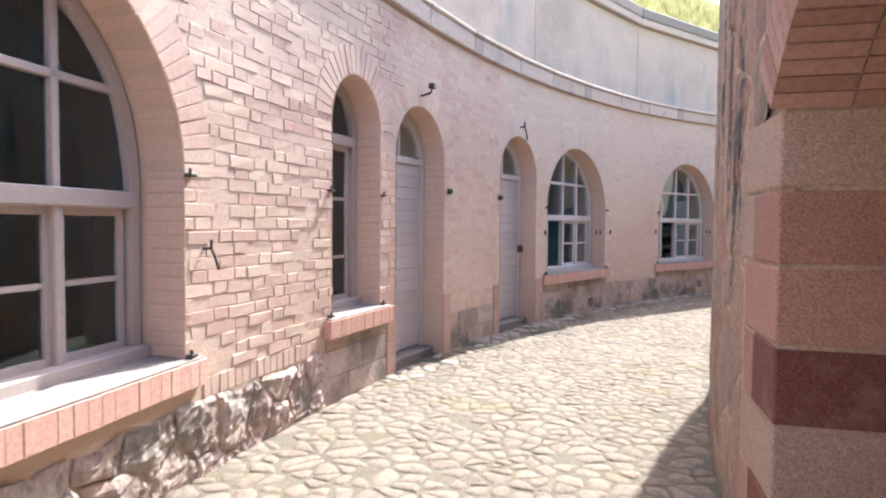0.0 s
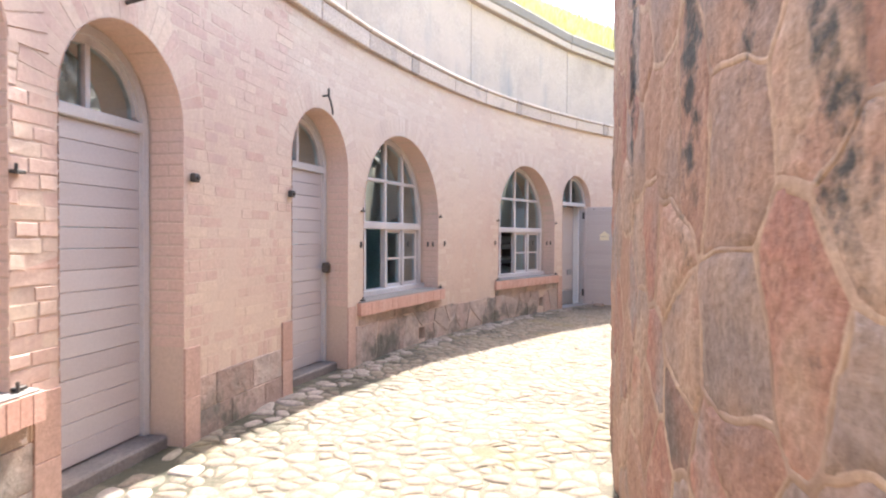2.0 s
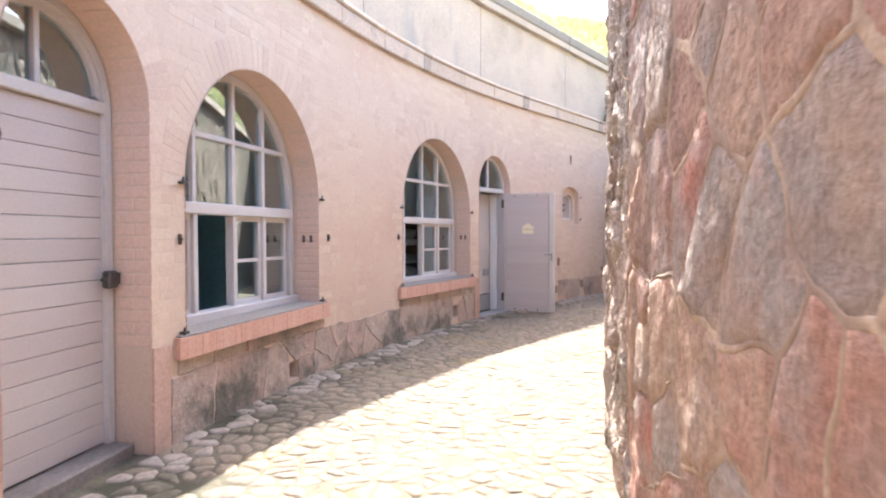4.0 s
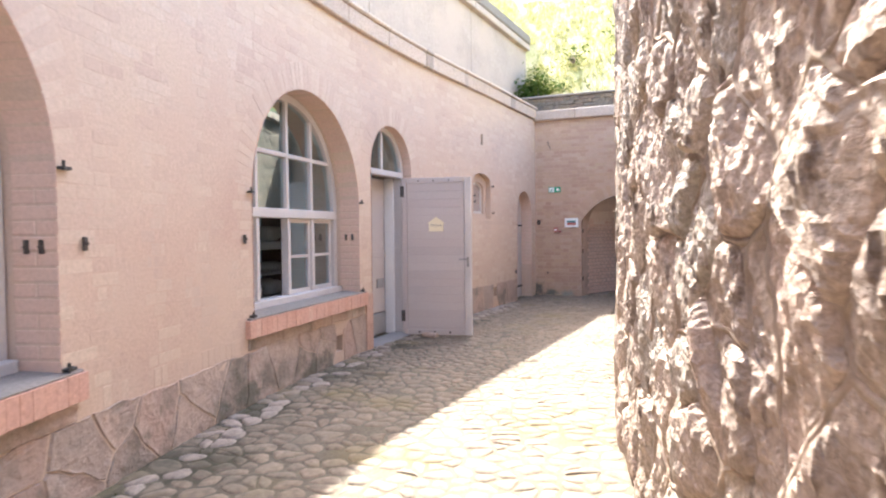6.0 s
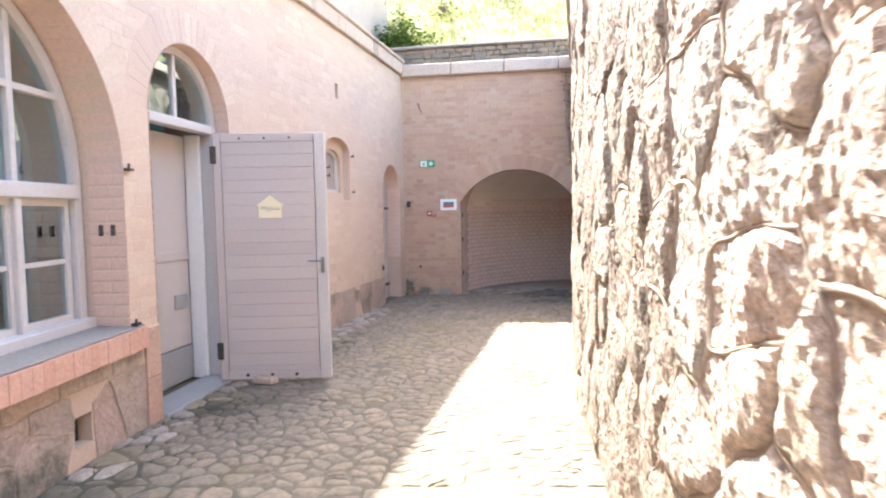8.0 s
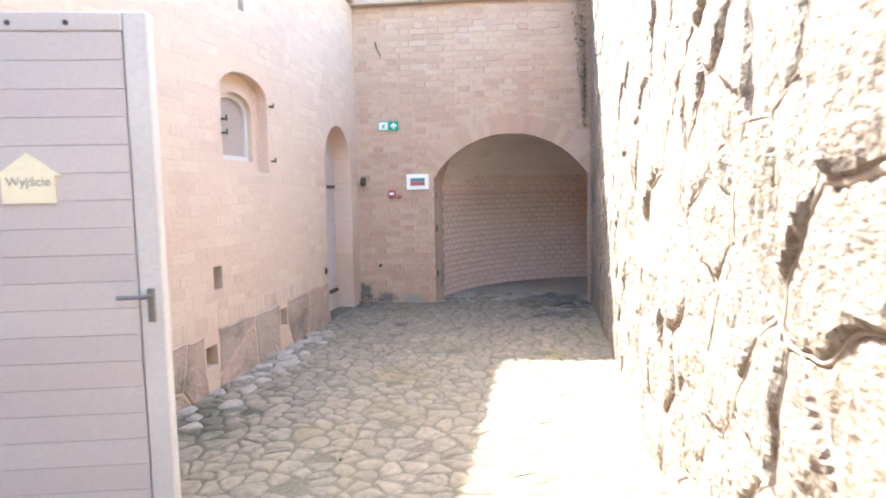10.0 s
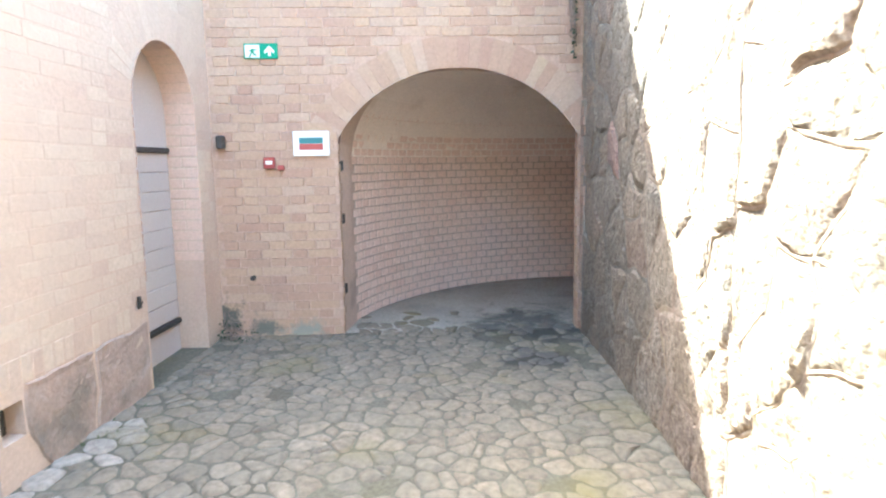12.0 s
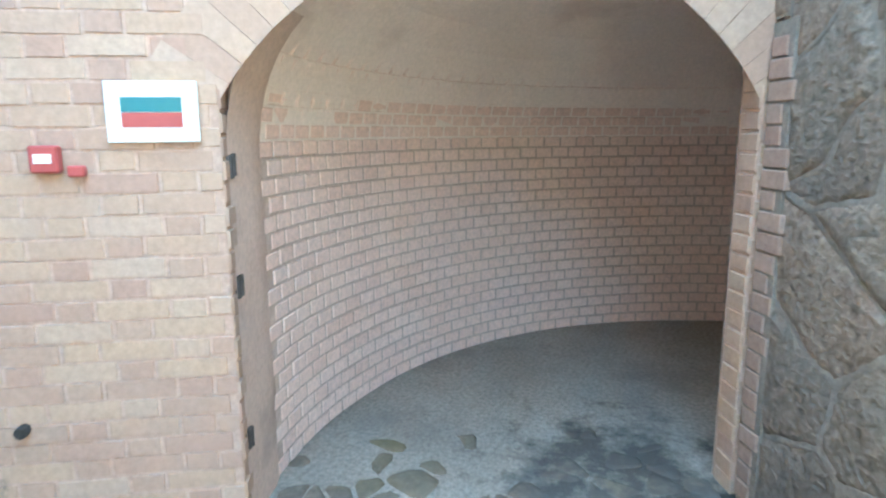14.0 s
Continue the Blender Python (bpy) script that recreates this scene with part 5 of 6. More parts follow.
def brick_quad(q, back, proud, inset=0.005):
    """A brick over four corners (u, z): its foot full size, its face a little smaller."""
    cu, cz = sum(p[0] for p in q) / 4, sum(p[1] for p in q) / 4
    f = []
    for u, z in q:
        du, dz = cu - u, cz - z
        k = max(abs(du), abs(dz), 1e-6)
        f.append((u + du / k * inset, z + dz / k * inset))
    verts = [(u, back, z) for u, z in q] + [(u, -proud, z) for u, z in f]
    return verts, [(4, 5, 6, 7), (0, 1, 5, 4), (1, 2, 6, 5), (2, 3, 7, 6), (3, 0, 4, 7)]


rb = random.Random(11)
COURSE = 0.0755
items = []
row = 0
z = 0.555
while z < 3.62:
    s = -2.4 + (0.196 if row % 2 else 0.0) + rb.uniform(-.04, .04)
    head = False
    while s < 19.5:
        ln = (0.125 if head else 0.255) + rb.uniform(-.012, .012)
        got = fitted(s, min(s + ln, 19.5), z, z + 0.067)
        if got and z < 3.42 + lift(s):
            j = rb.uniform(-.003, .003) + 0.007 * noise.noise(Vector((s * 1.1, z * 1.7, 2)))
            q = [(got[0], z + j), (got[1], z + j + rb.uniform(-.004, .004)), (got[1], z + 0.067 + j + rb.uniform(-.002, .002)), (got[0], z + 0.067 + j)]
            proud = rb.uniform(-0.003, 0.004) if s < 2.6 else rb.uniform(-0.0038, -0.0012) if s < 5.2 else rb.uniform(-0.0043, -0.0024)
            vv, ff = brick_quad(q, 0.004, proud, 0.005 if s < 2.6 else 0.003 if s < 5.2 else 0.002)
            if s < 2.6:
                for i in range(4, 8):
                    u_, p_, z_ = vv[i]
                    vv[i] = (u_ + rb.uniform(-.006, .006), p_ + rb.uniform(-.0025, .0025), z_ + rb.uniform(-.005, .005))
            items.append((vv, ff, (sum(got) / 2, z + 0.03)))
        s += ln + 0.008
        head = not head
    row += 1
    z += COURSE
# rings of bricks round the arches
for a, b, sp in ARCHES:
    c, r = (a + b) / 2, (b - a) / 2
    n = max(9, round(math.pi * (r + 0.12) / 0.078))
    for i in range(n):
        g0, g1 = math.pi * (i + 0.06) / n, math.pi * (i + 0.94) / n
        q = [(c - (r + .004) * math.cos(g0), sp + (r + .004) * math.sin(g0)), (c - (r + .245) * math.cos(g0), sp + (r + .245) * math.sin(g0)), (c - (r + .245) * math.cos(g1), sp + (r + .245) * math.sin(g1)), (c - (r + .004) * math.cos(g1), sp + (r + .004) * math.sin(g1))]
        vv, ff = brick_quad(q[::-1], 0.004, rb.uniform(0.0, 0.004) if c < 2.6 else rb.uniform(-0.0041, -0.0022), 0.005 if c < 2.6 else 0.002)
        items.append((vv, ff, (c, sp + 5)))
# upright course over the plinth
s = -2.2
while s < 18.3:
    if not any(a - 0.15 < s + 0.035 < b + 0.15 for a, b, sp in ARCHES) and not in_opening(s, s + .07, .45, .54):
        vv, ff = brick_quad([(s, 0.425), (s + 0.064, 0.425), (s + 0.064, 0.545), (s, 0.545)], 0.004, rb.uniform(-0.002, 0.004) if s < 2.6 else rb.uniform(-0.004, -0.001))
        items.append((vv, ff, (s, 5)))
    s += 0.075
on_west = lambda u, p, z: at(u, p + 0.008, z)
lay_pieces("brick", "bricks", [it for it in items if it[2][0] < 5.2], on_west, brick_piece, brick_many, wall_west, lambda u, z: 0.0 < u < 1.65 and z < 2.3, "weathered pale pink and yellow bricks", False)
lay_pieces("brick", "bricks", [it for it in items if it[2][0] >= 5.2], on_west, brick_piece, beige_many, wall_west, lambda u, z: False, "weathered pale beige bricks", False)

# brick reveals of the openings
rev_v, rev_f = [], []
for a, b, sp in ARCHES:
    deep = REVEAL if (a, b, sp) != DOORS[2] else 0.13
    zb = SILL if (a, b, sp) in WINDOWS else 0.66
    for edge, sg in ((a, 1), (b, -1)):
        z, row = zb, 0
        while z < sp - 0.05:
            cuts = [0.0, 0.12, deep] if row % 2 else [0.0, deep]
            for p0, p1 in zip(cuts[:-1], cuts[1:]):
                e = rb.uniform(0.001, 0.004)
                n = len(rev_v)
                p0 += 0.004
                rev_v += [at(edge, p0, z), at(edge, p1 - .005, z), at(edge, p1 - .005, z + .064), at(edge, p0, z + .064)]
                rev_v += [at(edge + sg * e, p0 + .003, z + .004), at(edge + sg * e, p1 - .009, z + .004), at(edge + sg * e, p1 - .009, z + .060), at(edge + sg * e, p0 + .003, z + .060)]
                rev_f += [tuple(n + i for i in f) for f in ((4, 5, 6, 7), (0, 1, 5, 4), (1, 2, 6, 5), (2, 3, 7, 6), (3, 0, 4, 7))]
            z += COURSE
            row += 1
    c, r = (a + b) / 2, (b - a) / 2
    k = max(9, round(math.pi * r / 0.076))
    for i in range(k):
        g0, g1 = math.pi * (i + 0.05) / k, math.pi * (i + 0.95) / k
        e = rb.uniform(0.001, 0.004)
        n = len(rev_v)
        ring = []
        for rr, ins in ((r, 0.0), (r - e, 0.003)):
            for p, g in ((0.004 + ins, g0), (deep - 0.005 - ins, g0), (deep - 0.005 - ins, g1), (0.004 + ins, g1)):
                ring.append(at(c - rr * math.cos(g), p, sp + rr * math.sin(g)))
        rev_v += ring
        rev_f += [tuple(n + i for i in f) for f in ((4, 5, 6, 7), (0, 1, 5, 4), (1, 2, 6, 5), (2, 3, 7, 6), (3, 0, 4, 7))]
ob = new("reveal_bricks", mesh("reveal_bricks", rev_v, rev_f, reveal_brick))
ob.parent = wall_west
tagged(ob, "worn bricks lining the openings", "", "", "stuff")

def craggy(u, v):
    p = Vector((u * 6.0, v * 6.0, 3.1))
    q = Vector((u * 13.0, v * 11.0, 1.7))
    return 0.012 * noise.noise(p) + 0.009 * abs(noise.noise(q)) + 0.011 * noise.noise(q * 2.1) + 0.010 * noise.noise(q * 4.3)


def rubble_block(poly, joint, planes_, rim_width, live, grain, wander=0.05):
    """A stone's broken face over a convex outline: the lowest of a few leaning planes (height, slope, slope), netted at an even grain."""
    c = middle(poly)
    size = math.sqrt(area(poly)) / 2
    g = 1 - min(0.25, joint / size)
    poly = [(c[0] + (u - c[0]) * g, c[1] + (v - c[1]) * g) for u, v in poly]
    if sum(p[0] * q[1] - q[0] * p[1] for p, q in zip(poly, poly[1:] + poly[:1])) < 0:
        poly = poly[::-1]
    planes = []
    for p, q in zip(poly, poly[1:] + poly[:1]):
        nx, ny = q[1] - p[1], p[0] - q[0]
        n = math.hypot(nx, ny)
        if n > 1e-6:
            planes.append((nx / n, ny / n, (nx * p[0] + ny * p[1]) / n))
    verts, faces, known = [], [], {}

    def vertex(u, v):
        key = (round(u, 4), round(v, 4))
        if key not in known:
            known[key] = len(verts)
            rim = min(k - nx * u - ny * v for nx, ny, k in planes)
            rise = min(1.0, max(0.0, rim / rim_width)) ** 0.6
            (x, y), = warp([(u, v)], wander, 4.5)
            rag = live * craggy(x, y)
            face = max(0.0, min(h + a * (u - c[0]) + b * (v - c[1]) for h, a, b in planes_))
            verts.append((x, 0.003 - 0.8 * rag if rim < 1e-4 else -(face * rise + rag), y))
        return known[key]
    for i in range(int(min(p[0] for p in poly) // grain), int(max(p[0] for p in poly) // grain) + 1):
        for j in range(int(min(p[1] for p in poly) // grain), int(max(p[1] for p in poly) // grain) + 1):
            cell = [(i * grain, j * grain), ((i + 1) * grain, j * grain), ((i + 1) * grain, (j + 1) * grain), (i * grain, (j + 1) * grain)]
            for nx, ny, k in planes:
                cell = clip(cell, nx, ny, k)
                if len(cell) < 3:
                    break
            f = []
            for p in cell if len(cell) >= 3 else []:
                k = vertex(*p)
                if k not in f:
                    f.append(k)
            if len(f) >= 3:
                faces.append(tuple(f))
    return verts, faces, c


# plinth of rough stones, and dressed blocks at the door jambs
rs = random.Random(21)
quoins = []
for a, b, sp in DOORS[:3]:
    quoins += [(b, b + 0.17), (a - 0.17, a)]
for q0, q1 in quoins:
    zz = -0.05
    for hgt in (0.36, 0.34):
        o = block(q0 + .001, q1 - .001, -0.004, 0.24, zz + .001, zz + hgt - .001, 0.004)
        ob = part("quoin", o, sandstone, wall_west)
        zz += hgt
items = []
for poly in cells(-2.3, 2.6, -0.05, 0.425, 0.36, 0.235, 0.40, 31) + cells(2.6, 18.38, -0.05, 0.425, 0.42, 0.235, 0.45, 33, 0.3):
    cu, cv = middle(poly)
    s_lo, s_hi = min(p[0] for p in poly), max(p[0] for p in poly)
    for a, b, sp in DOORS:
        lim = 0.17 if (a, b, sp) != DOORS[3] else 0.0
        if s_lo < a - lim < s_hi and cu < (a + b) / 2:
            poly = clip(poly, 1, 0, a - lim)
        if s_lo < b + lim < s_hi and cu > (a + b) / 2:
            poly = clip(poly, -1, 0, -(b + lim))
        if cu > a - lim and cu < b + lim:
            poly = [p for p in poly if False] if (s_lo > a - lim - .02 and s_hi < b + lim + .02) else poly
    if len(poly) < 3 or area(poly) < 0.004 or any(a - .12 < middle(poly)[0] < b + .12 for a, b, sp in DOORS[:3]) or DOORS[3][0] < middle(poly)[0]:
        continue
    if any(min(p[0] for p in poly) < v[1] and max(p[0] for p in poly) > v[0] and min(p[1] for p in poly) < v[3] and max(p[1] for p in poly) > v[2] for v in VENTS):
        hit = [v for v in VENTS if v[3] < 0.45 and min(p[0] for p in poly) < v[1] and max(p[0] for p in poly) > v[0]]
        v = hit[0] if hit else None
        if v:
            mid_ = (v[0] + v[1]) / 2
            poly = clip(poly, 1, 0, v[0] - .01) if middle(poly)[0] < mid_ else clip(poly, -1, 0, -(v[1] + .01))
            if len(poly) < 3 or area(poly) < 0.004:
                continue
    c = middle(poly)
    if 3.8 < c[0] < 5.15 or 1.44 < c[0] < 2.6:
        continue
    bold = c[0] < 2.4
    proud = rs.uniform(0.002, 0.024) if bold else rs.uniform(-0.009, -0.003)
    if bold:
        items.append(rubble_block(poly, 0.007, [(proud, rs.uniform(-.12, .12), rs.uniform(-.12, .12)), (proud + 0.02, rs.uniform(-.4, .4), rs.uniform(-.4, .4))], 0.04, 1.3, 0.03))
        continue
    poly = warp(refine(poly, 0.06), 0.03, 6.0)
    vv, ff = stone(poly, 0.008 if bold else 0.004 if c[0] < 13 else 0.008, [(0, 0.013), (0.04, -proud * .5), (0.18, -proud * .9), (0.45, -proud), (0.72, -proud)], 0.006 if bold else 0.002, rs, 0.10 if bold else 0.02)
    items.append((vv, ff, c))
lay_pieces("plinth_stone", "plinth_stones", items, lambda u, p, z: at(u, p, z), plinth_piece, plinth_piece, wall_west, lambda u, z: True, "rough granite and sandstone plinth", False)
for z0, z1, ends in ((-0.05, 0.20, (1.46, 1.86, 2.54)), (0.20, 0.425, (1.46, 2.10, 2.54)), (-0.05, 0.19, (3.925, 4.33, 4.80, 5.065)), (0.19, 0.425, (3.925, 4.13, 4.62, 5.065))):
    for q0, q1 in zip(ends[:-1], ends[1:]):
        part("plinth_block", block(q0 + .001, q1 - .001, 0.002 + rs.uniform(-.003, .003), 0.10, z0 + .001, z1 - .001, 0.006), plinth_piece, wall_west)
# blocks under the sills
for a, b, sp in WINDOWS[1:]:
    s = a - 0.1
    while s < b + 0.08:
        e = min(s + rs.uniform(0.35, 0.6), b + 0.1)
        if b + 0.1 - e < 0.2:
            e = b + 0.1
        part("apron_stone", block(s + .004, e - .004, -0.004 + rs.uniform(-.004, .004), 0.05, 0.428, 0.528, 0.006), plinth_piece, wall_west)
        s = e

# rubble wall: stones
RED_STONES = ((18.74, 1.30, rose_rubble), (18.40, 0.95, tan_rubble), (17.95, 0.55, tan_rubble))
wall_east = bpy.data.objects["wall_east"]
rr_ = random.Random(41)


def along(s, marks):
    for (a, x), (b, y) in zip(marks[:-1], marks[1:]):
        if s <= b:
            return x + (y - x) * (s - a) / (b - a)
    return marks[-1][1]


def liveliness(s):
    """How broken the wall's face is."""
    return along(s, ((-9, 0.3), (3.6, 0.32), (6.2, 0.8), (7.5, 1.0), (9.3, 0.85), (10.6, 0.6), (11.5, 0.48), (15.6, 0.46), (16.8, 0.38), (30, 0.36)))


def seat(s):
    """The depth at which the stones' edges lie."""
    return right_d(s) - 0.028 - 0.02 * liveliness(s)


gate_r = ((GATE[1] - GATE[0]) ** 2 / 4 + GATE[3] ** 2) / (2 * GATE[3])
gate_c, gate_z = (GATE[0] + GATE[1]) / 2, GATE[2] + GATE[3] - gate_r
gate_half = math.asin((GATE[1] - GATE[0]) / 2 / gate_r)
over_gate = [p for p in cells(-1.2, 0.07, 1.84, EAST_TOP, 0.25, 0.28, 0.42, 49, 0.2) if math.hypot(middle(p)[0] - gate_c, middle(p)[1] - gate_z) > gate_r + 0.28]
items, beads, grey_beads, lime_beads = [], Shape(), Shape(), Shape()
for poly in over_gate + cells(0.07, 6.0, -0.05, EAST_TOP, 0.27, 0.34, 0.48, 44, 0.38) + cells(6.0, 17.0, -0.05, EAST_TOP, 0.27, 0.27, 0.48, 43, 0.40) + cells(17.0, 19.62, -0.05, EAST_TOP, 0.25, 0.25, 0.42, 47, 0.35) + cells(19.62, 19.76, 1.82, EAST_TOP, 0.14, 0.25, 0.3, 48):
    if area(poly) < 0.003:
        continue
    c = middle(poly)
    live = liveliness(c[0])
    flush = c[0] < 5.0 or c[0] > 17.4
    half_joint = rr_.uniform(0.006, 0.012) if c[0] < 5 else rr_.uniform(0.008, 0.014) if flush else rr_.uniform(0.008, 0.013)
    lean = 0.27 * live * min(1.0, (c[0] - 4.2) / 2.4) if 5 < c[0] < 11 else 0.12 if 5 < c[0] < 17.4 else 0.05
    top_ = rr_.uniform(0.001, 0.006) if c[0] < 5 else rr_.uniform(0.015, 0.05) * live * min(1.0, (c[0] - 4.4) / 2.4) if c[0] < 17.4 else rr_.uniform(0.004, 0.013)
    planes_ = [(top_ + rr_.uniform(0.0, 0.02) * live, rr_.uniform(-lean, lean), rr_.uniform(-lean, lean)) for _ in range(3)] + [(top_ + 0.012, 0.0, 0.0)]
    items.append(rubble_block(poly, half_joint * 0.5, planes_, 0.014 if c[0] < 5 else 0.03 if c[0] < 17.4 else 0.03, live, 0.034 if c[0] < 5 else 0.021 if 7.3 < c[0] < 12 else 0.027))
    # a raised ribbon of mortar, half of it along each stone's edge
    edge = refine(poly, 0.03)
    heap = lime_beads if c[0] < 5.0 else beads if c[0] < 18.2 else grey_beads
    n, m0 = len(edge), len(heap.v)
    reach = math.sqrt(area(poly)) / 2
    raised = along(c[0], ((0, 0.0015), (5.8, 0.002), (8, 0.010), (10, 0.008), (11.3, 0.003), (17, 0.003), (17.4, 0.002), (30, 0.002)))
    rings = ((0.0, raised), (half_joint * 0.7, raised - 0.0004), (half_joint * 1.2, raised - 0.001), (half_joint * 1.9, -0.006)) if flush else ((0.0, raised), (half_joint * 0.6, raised - 0.001), (half_joint * 0.95, raised - 0.008), (half_joint * 1.5, -0.014))
    for g, hgt in rings:
        for u, v in edge:
            (x, y), = warp([(c[0] + (u - c[0]) * (1 - g / reach), c[1] + (v - c[1]) * (1 - g / reach))], 0.05, 4.5)
            heap.v.append(at(x, seat(x) + hgt + (0.0015 if flush else 0.004) * noise.noise(Vector((x * 9, y * 9, 0))) + 0.8 * liveliness(x) * craggy(x, y), y))
    for k in range(len(rings) - 1):
        heap.f += [(m0 + k * n + i, m0 + k * n + (i + 1) % n, m0 + (k + 1) * n + (i + 1) % n, m0 + (k + 1) * n + i) for i in range(n)]
for heap, mat_ in ((lime_beads, lime_joint), (beads, joint_mortar), (grey_beads, grey_joint)):
    ob = new("mortar_ribbons", heap.make("mortar_ribbons", mat_, True))
    ob.parent = wall_east
    tagged(ob, "raised mortar ribbons along the joints", "", "", "stuff")
items.sort(key=lambda it: abs(it[2][1] - 1.35))
on_east = lambda u, p, z: at(u, seat(u) - p, z)
for s_, z_, mat_ in RED_STONES:
    pick = min(items, key=lambda it: math.hypot(it[2][0] - s_, it[2][1] - z_))
    items.remove(pick)
    lay_pieces("rubble_stone", "rubble_stones", [pick], on_east, mat_, mat_, wall_east, lambda u, z: True, "", True)
for name_, lo_, hi_, one, many, most in (("red and brown", -9, 6.0, rubble_piece, rubble_many, 110), ("pale beige and pink", 6.0, 10.8, pale_piece, pale_many, 90), ("pale grey and beige", 10.8, 18.2, beige_piece, beige_stones, 90), ("dark grey and brown", 18.2, 30, grey_piece, grey_many, 40)):
    lay_pieces("rubble_stone", "rubble_stones", [it for it in items if lo_ <= it[2][0] < hi_], on_east, one, many, wall_east, lambda u, z: u > 1.0 and z < 2.4, "rough " + name_ + " rubble stones in mortar", lo_ < 0 or lo_ > 17, most)
# bricks of the tunnel jamb toothed into the rubble
part("tooth_mortar", block(19.585, 19.712, -2.93, -2.822, -0.02, 1.80, 0.002), grey_joint, wall_east, "mortar behind the toothed bricks")
for k in range(23):
    z_ = 0.02 + k * COURSE
    far_ = 0.09 + (0.055 if k in (13, 14, 16, 17, 20) else 0.03 if k in (3, 8, 10, 12, 21) else 0.0)
    part("brick", block(19.71 - far_, 19.71, -2.92, -2.815 + rr_.uniform(-.003, .003), z_, z_ + 0.068, 0.004), tooth_brick, wall_east)
# dressed blocks round the passage
COURSES = [(-0.05, 0.19, ((0.05, grey_granite),)), (0.19, 0.465, ((-0.15, granite), (0.05, pink_granite))), (0.465, 0.74, ((0.06, grey_granite),)),
           (0.74, 1.02, ((-0.20, granite), (0.02, pink_granite))), (1.02, 1.295, ((0.03, pink_granite),)), (1.295, 1.56, ((-0.16, pink_granite), (0.10, grey_granite))), (1.56, 1.83, ((0.07, grey_granite),))]
for i, (z0, z1, row_) in enumerate(COURSES):
    a = GATE[1] - 0.006
    cut = 0.42 if i % 2 else 0.56
    for k, (b, mat_) in enumerate(row_):
        part("jamb_block", block(a + .003, b - .004, right_d(0) - (cut if k == 0 else 0.3), right_d(0) - 0.018, z0 + .005, z1 - .005, 0.007), mat_, wall_east)
        a = b
    part("jamb_block", block(GATE[1] - 0.005, GATE[1] + 0.3, right_d(0) - 1.1, right_d(0) - cut - .012, z0 + .005, z1 - .005, 0.006), dark_granite if i == 4 else granite, wall_east)
    part("jamb_block", block(GATE[1] - 0.005, GATE[1] + 0.3, right_d(0) - 1.62, right_d(0) - 1.112, z0 + .005, z1 - .005, 0.006), pink_granite, wall_east)
    part("jamb_block", block(GATE[0] - 0.4, GATE[0] + 0.012, right_d(0) - 0.5, right_d(0) - 0.018, z0 + .005, z1 - .005, 0.006), granite, wall_east)
part("jamb_mortar", block(GATE[1] + 0.001, GATE[1] + 0.68, right_d(0) - 1.6, right_d(0) - 0.024, -0.05, 1.83, 0.001), rubble_mortar, wall_east, "pale mortar between the jamb blocks")
part("arch_mortar", block(GATE[1] + 0.002, GATE[1] + 0.68, right_d(0) - 0.5, right_d(0) - 0.05, 1.80, 3.74, 0.001), rubble_mortar, wall_east)
# flat brick arch over the passage: a face ring and the soffit behind it
for i in range(34):
    g0, g1 = math.pi / 2 + gate_half * (1 - 2 * (i + 0.05) / 34), math.pi / 2 + gate_half * (1 - 2 * (i + 0.95) / 34)
    for dp0, dp1 in ((-0.02, 0.22), (0.228, 0.46), (0.468, 0.70), (0.708, 1.0), (1.008, 1.3), (1.308, 1.6)):
        out, r_in = (0.26 if dp0 < 0 else 0.05), gate_r - 0.010 + chance.uniform(-.003, .003)
        v = [at(gate_c - r_ * math.cos(math.pi - g), right_d(0) - p, gate_z + r_ * math.sin(g)) for p in (dp0, dp1) for r_, g in ((r_in, g0), (gate_r + out, g0), (gate_r + out, g1), (r_in, g1))]
        part("voussoir", Shape().add(v, [(0, 1, 2, 3), (7, 6, 5, 4), (0, 4, 5, 1), (1, 5, 6, 2), (2, 6, 7, 3), (3, 7, 4, 0)]), arch_brick, wall_east)

# end wall: bricks
wall_north = bpy.data.objects["wall_north"]
items = []
row, z = 0, 0.0
ua, ub, usp, urise = ARCH
ring = arch(ua, ub, usp, urise)
ring_o = lambda u: ring(min(max(u, ua), ub)) + 0.27
while z < 3.58:
    u = -0.0 + (0.172 if row % 2 else 0.0) - 0.2
    head = False
    while u < 3.05:
        ln = 0.108 if head else 0.226
        u0, u1 = max(u, 0.002), min(u + ln, 2.98)
        zc = z + 0.032
        ok = u1 - u0 > 0.04
        if zc < usp:
            if u0 >= ua - .02 and u1 <= ub + .02:
                ok = False
            if u0 < ua < u1:
                u1 = ua
            if u0 < ub < u1:
                u0 = ub
        elif ua - 0.1 < (u0 + u1) / 2 < ub + 0.1 and zc < ring_o((u0 + u1) / 2):
            ok = False
        if ok and u1 - u0 > 0.04:
            j = rb.uniform(-.003, .003)
            vv, ff = brick_quad([(u0, z + j), (u1, z + j + rb.uniform(-.003, .003)), (u1, z + .061 + j), (u0, z + .061 + j)], 0.004, rb.uniform(-0.002, 0.003), 0.003)
            items.append((vv, ff, ((u0 + u1) / 2, zc)))
        u += ln + 0.011
        head = not head
    row += 1
    z += 0.0695
n = 30
